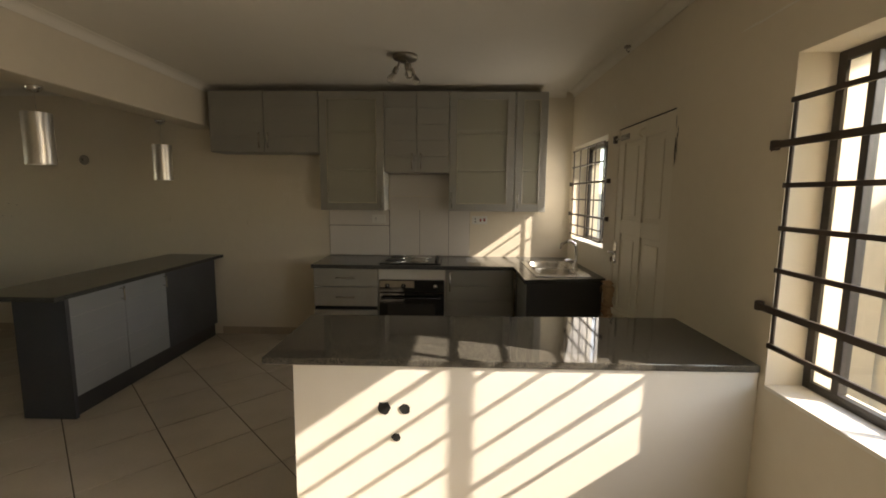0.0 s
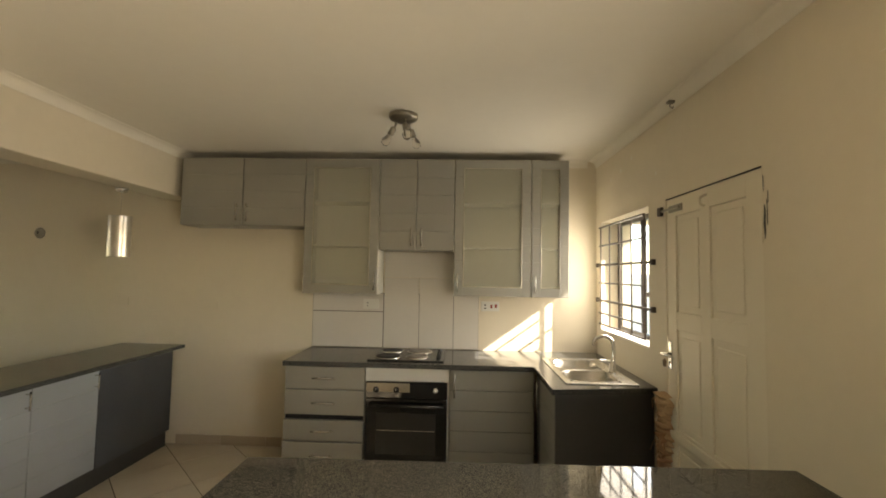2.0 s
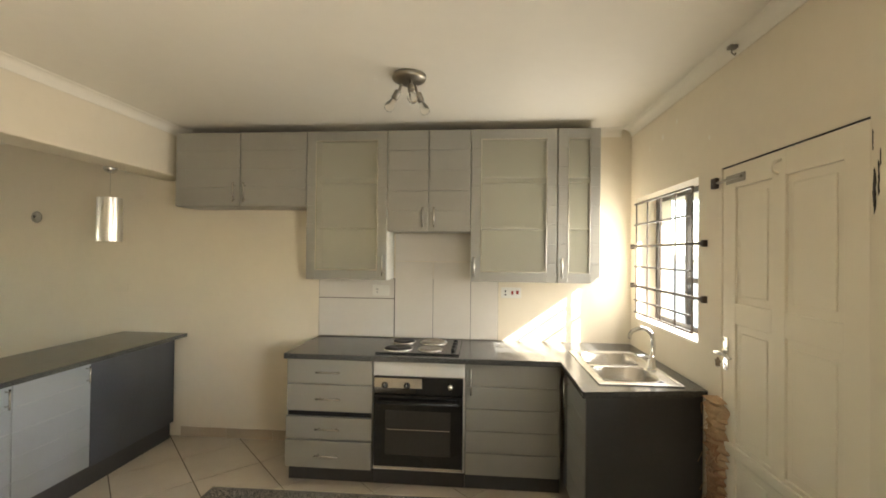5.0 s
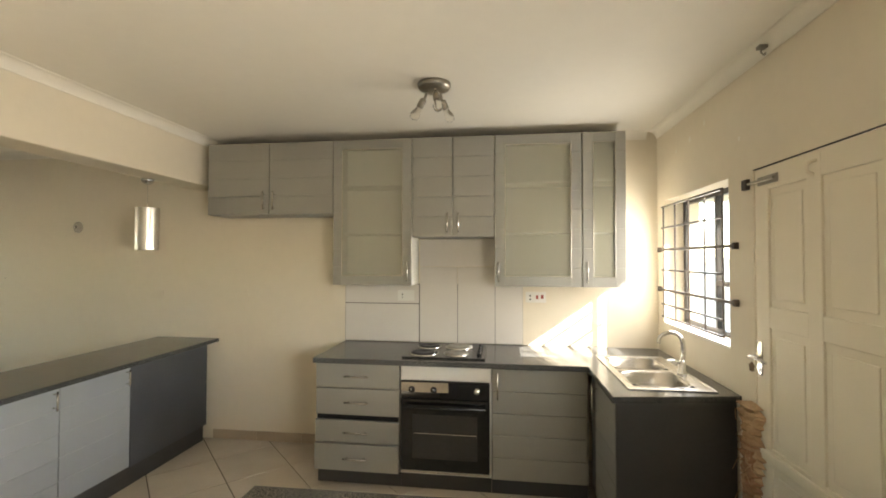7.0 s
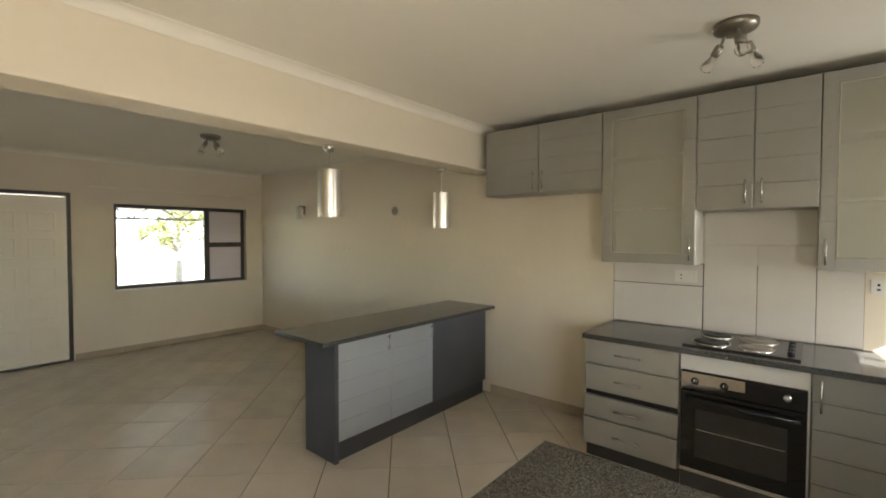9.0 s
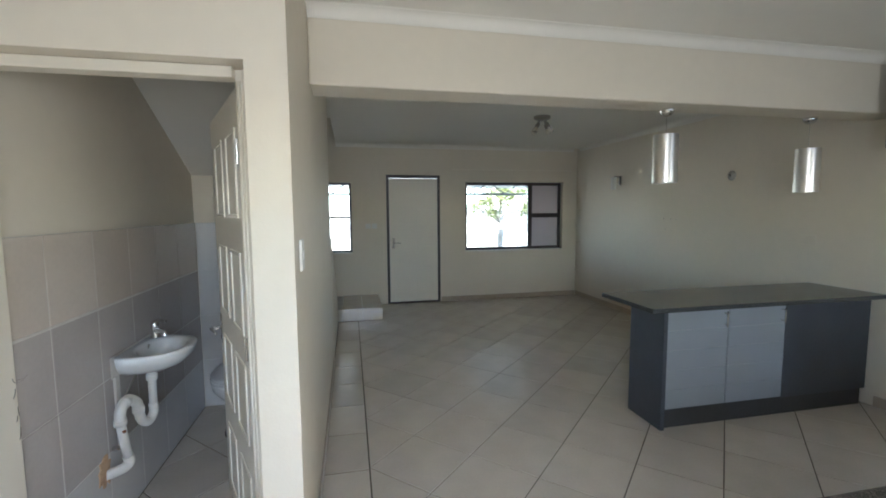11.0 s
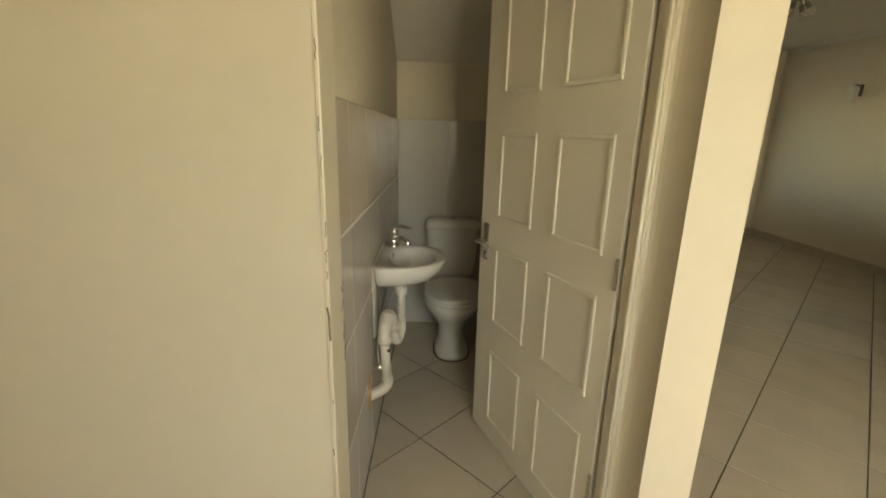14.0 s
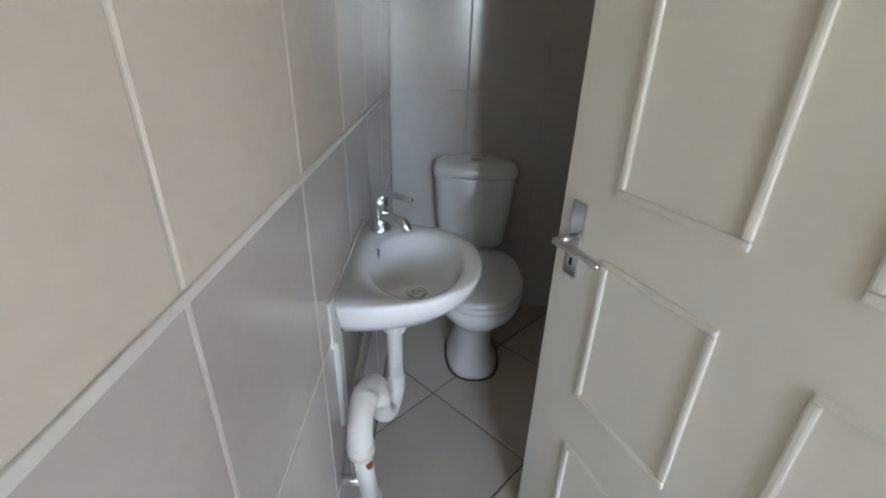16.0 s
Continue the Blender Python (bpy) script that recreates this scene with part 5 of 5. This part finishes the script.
b = rod((2.2, -3.4, 2.70), (2.2, 3.9, 2.70), 0.03, 8)
join(b, rod((2.2, -3.4, 2.42), (2.2, 3.9, 2.42), 0.025, 8))
for k in range(18):
    join(b, rod((2.2, -3.4 + 0.39 * k, 2.42 if k % 2 else 2.70), (2.2, -3.01 + 0.39 * k, 2.70 if k % 2 else 2.42), 0.018, 6))
part("truss", b, M_TRUSS, cp, "grey steel lattice truss")
for x, y in ((2.2, -3.3), (2.2, 3.8), (-2.1, -3.3), (-2.1, 3.8)):
    part("post", rod((x, y, 0), (x, y, 2.78), 0.045, 10), M_TRUSS, cp)

# ---- tiles ----
def tile_mesh(poly, name, material, t=0.007, bev=0.003):
    """A flat tile with a bevelled rim; poly in local x, y, its face at z=0."""
    cx, cy = sum(p[0] for p in poly) / len(poly), sum(p[1] for p in poly) / len(poly)
    def inset(d):
        return [(x + d * (cx - x) / max(math.hypot(cx - x, cy - y), 1e-4) * 1.4, y + d * (cy - y) / max(math.hypot(cx - x, cy - y), 1e-4) * 1.4) for x, y in poly]
    n = len(poly)
    top = inset(bev)
    vs = [(x, y, -t) for x, y in poly] + [(x, y, -0.0012) for x, y in poly] + [(x, y, 0.0) for x, y in top]
    fs = [tuple(range(2 * n, 3 * n))]
    for k in (0, n):
        fs += [(k + i, k + (i + 1) % n, k + n + (i + 1) % n, k + n + i) for i in range(n)]
    me = bpy.data.meshes.new(name)
    me.from_pydata(vs, [], fs)
    me.materials.append(material)
    return me


solid_floor = solid("floor", box(XW, YS, -0.1, XE + 0.02, YN, -0.0045), M_GROUT, "large beige ceramic tiles laid diagonally, brown grout", "floor", "structure")
SIDE, GAP = 0.4445, 0.0042


def diagonal_tiles(parent, ox, oy, rect):
    h = SIDE / math.sqrt(2)
    whole = tile_mesh([(h - GAP, 0), (0, h - GAP), (-h + GAP, 0), (0, -h + GAP)], "tile", M_FLOOR)
    x0, y0, x1, y1 = rect
    for i in range(-30, 31):
        for j in range(-30, 31):
            cx, cy = ox + h * (i - j), oy + h * (i + j) + h
            if cx + h < x0 or cx - h > x1 or cy + h < y0 or cy - h > y1:
                continue
            if cx - h >= x0 and cx + h <= x1 and cy - h >= y0 and cy + h <= y1:
                me = whole
            else:
                poly = clip([(cx + h - GAP, cy), (cx, cy + h - GAP), (cx - h + GAP, cy), (cx, cy - h + GAP)], *rect)
                if len(poly) < 3 or max(p[0] for p in poly) - min(p[0] for p in poly) < 0.02:
                    continue
                me = tile_mesh([(x - cx, y - cy) for x, y in poly], "tile", M_FLOOR)
            ob = new("tile", me)
            ob.parent = parent
            ob.matrix_basis = Matrix.Translation((cx, cy, 0))


diagonal_tiles(solid_floor, -2.312, 1.052, (XW + 0.004, 1.052 + GAP, XE - 0.004, YN - 0.004))
diagonal_tiles(solid_floor, -2.312, 1.052, (XC - 0.001, YS + 0.3, XE - 0.004, 1.052 - GAP))
k = 0
x = -5.85
while x < XC - 0.02:
    x1 = min(x + 0.4445, XC - 0.002)
    ob = new("border_tile", tile_mesh([(GAP, 0.004), (x1 - x - GAP, 0.004), (x1 - x - GAP, 1.052 - YP - GAP), (GAP, 1.052 - YP - GAP)], "border_tile", M_FLOOR))
    ob.parent, ob.matrix_basis = solid_floor, Matrix.Translation((x, YP, 0))
    x = x1
diagonal_tiles(solid_floor, -2.148, 0.03, (-3.427, -0.174, XC - 0.004, YP - 0.104))


def wall_tiles(parent, origin, udir, us, zs, pick, gap=0.0022):
    """Wall tiles between the joints us and zs; the face looks along udir turned by +90 degrees."""
    u = Vector(udir)
    nrm = u.cross(Vector((0, 0, 1)))
    m = Matrix((( u.x, 0, nrm.x, origin[0]), (u.y, 0, nrm.y, origin[1]), (0, 1, 0, origin[2]), (0, 0, 0, 1)))
    for j in range(len(zs) - 1):
        for i in range(len(us) - 1):
            mm = pick(i, j)
            if mm is None:
                continue
            ob = new("tile", tile_mesh([(us[i] + gap, zs[j] + gap), (us[i + 1] - gap, zs[j] + gap), (us[i + 1] - gap, zs[j + 1] - gap), (us[i] + gap, zs[j + 1] - gap)], "tile", mm))
            ob.parent, ob.matrix_basis = parent, m


ZR = (0.002, 0.38, 0.732, 1.083, 1.447)
wt = solid("wall_tiling_1", box(-3.427, -0.1845, 0.0, XC - 0.14, -0.178, 1.447), M_WGROUT, "beige and grey wall tiles with pale grout", "tiling", "structure")
us = [3.427 - a for a in (3.427, 3.05, 2.72, 2.392, 2.067, 1.74, 1.528)]  # from the back wall towards the door
wall_tiles(wt, (-3.427, -0.1765, 0), (-1, 0, 0), [-a for a in us[::-1]], ZR, lambda i, j: (M_WTILE_W, M_WTILE_D, M_WTILE_D, M_WTILE)[j])
solid("grout_ridge", box(-3.42, -0.1785, 1.0775, XC - 0.143, -0.1735, 1.0885, 0.0015), M_WGROUT, "smeared pale grout line between grey and beige tiles", "tiling", "structure")
wt = solid("wall_tiling_2", box(-3.4295, -0.175, 0.0, -3.425, YP - 0.103, 1.447), M_WGROUT, "pale wall tiles behind the toilet", "tiling", "structure")
wall_tiles(wt, (-3.4215, -0.175, 0), (0, 1, 0), [0.002, 0.33, 0.66, 0.868], ZR, lambda i, j: M_WTILE_W, 0.0009)
wt = solid("wall_tiling_3", box(-3.42, YP - 0.1045, 0.0, XC - 0.145, YP - 0.1005, 1.447), M_WGROUT, "beige wall tiles behind the open door", "tiling", "structure")
wall_tiles(wt, (-3.42, YP - 0.108, 0), (1, 0, 0), [0.0, 0.37, 0.70, 1.03, 1.36, 1.69, 1.886], ZR, lambda i, j: (M_WTILE_W, M_WTILE_D, M_WTILE_D, M_WTILE)[j])

sp = solid("splashback", box(-1.076, YN - 0.004, ZW + 0.002, 0.409, YN - 0.001, 1.372), M_GOLDP, "large white splashback tiles with dark open joints", "tiling", "structure")
o = (0, YN - 0.0085, 0)
wall_tiles(sp, o, (1, 0, 0), [-1.076, -0.438], [ZW + 0.003, 1.206, 1.37], lambda i, j: M_SPLASH, 0.003)
wall_tiles(sp, o, (1, 0, 0), [-0.435, -0.119, 0.187], [ZW + 0.003, 1.514], lambda i, j: M_SPLASH, 0.002)
wall_tiles(sp, o, (1, 0, 0), [0.187, 0.409], [ZW + 0.003, 1.372], lambda i, j: M_SPLASH, 0.002)
wall_tiles(sp, o, (1, 0, 0), [-0.435, 0.187], [1.514, 1.742], lambda i, j: M_SPLASH, 0.002)


def skirting(name, x0, y0, x1, y1, nx, ny):
    """A row of skirting tiles along a wall from one point to the other; (nx, ny) points into the room."""
    s = thing(name, "beige ceramic skirting tiles along the wall", "skirting", (x0, y0, 0), kind="structure")
    L = math.hypot(x1 - x0, y1 - y0)
    ux, uy = (x1 - x0) / L, (y1 - y0) / L
    n = max(1, round(L / 0.445))
    for i in range(n):
        a, c = L * i / n + 0.0015, L * (i + 1) / n - 0.0015
        xs = sorted((ux * a, ux * c + nx * 0.010)) if abs(ux) > 0.5 else sorted((0.001 * nx, nx * 0.010))
        ys = sorted((uy * a, uy * c)) if abs(uy) > 0.5 else sorted((0.001 * ny, ny * 0.010))
        xs = sorted((ux * a, ux * c)) if abs(ux) > 0.5 else xs
        part("skirting_tile", box(xs[0], ys[0], 0.001, xs[1], ys[1], 0.082, 0.002, seg=1), M_SKIRT, s)


skirting("baseboard_1", XW + 0.012, YN, -2.66, YN, 0, -1)
skirting("baseboard_2", XW, FD[1] + 0.01, XW, YN - 0.012, 1, 0)
skirting("baseboard_3", -2.28, YN, -1.05, YN, 0, -1)
skirting("baseboard_4", XC, YS, XC, WD[0] - 0.06, 1, 0)
skirting("baseboard_5", -4.2, YP, XC - 0.01, YP, 0, 1)
skirting("baseboard_6", -0.40, 1.975, XE - 0.012, 1.975, 0, -1)
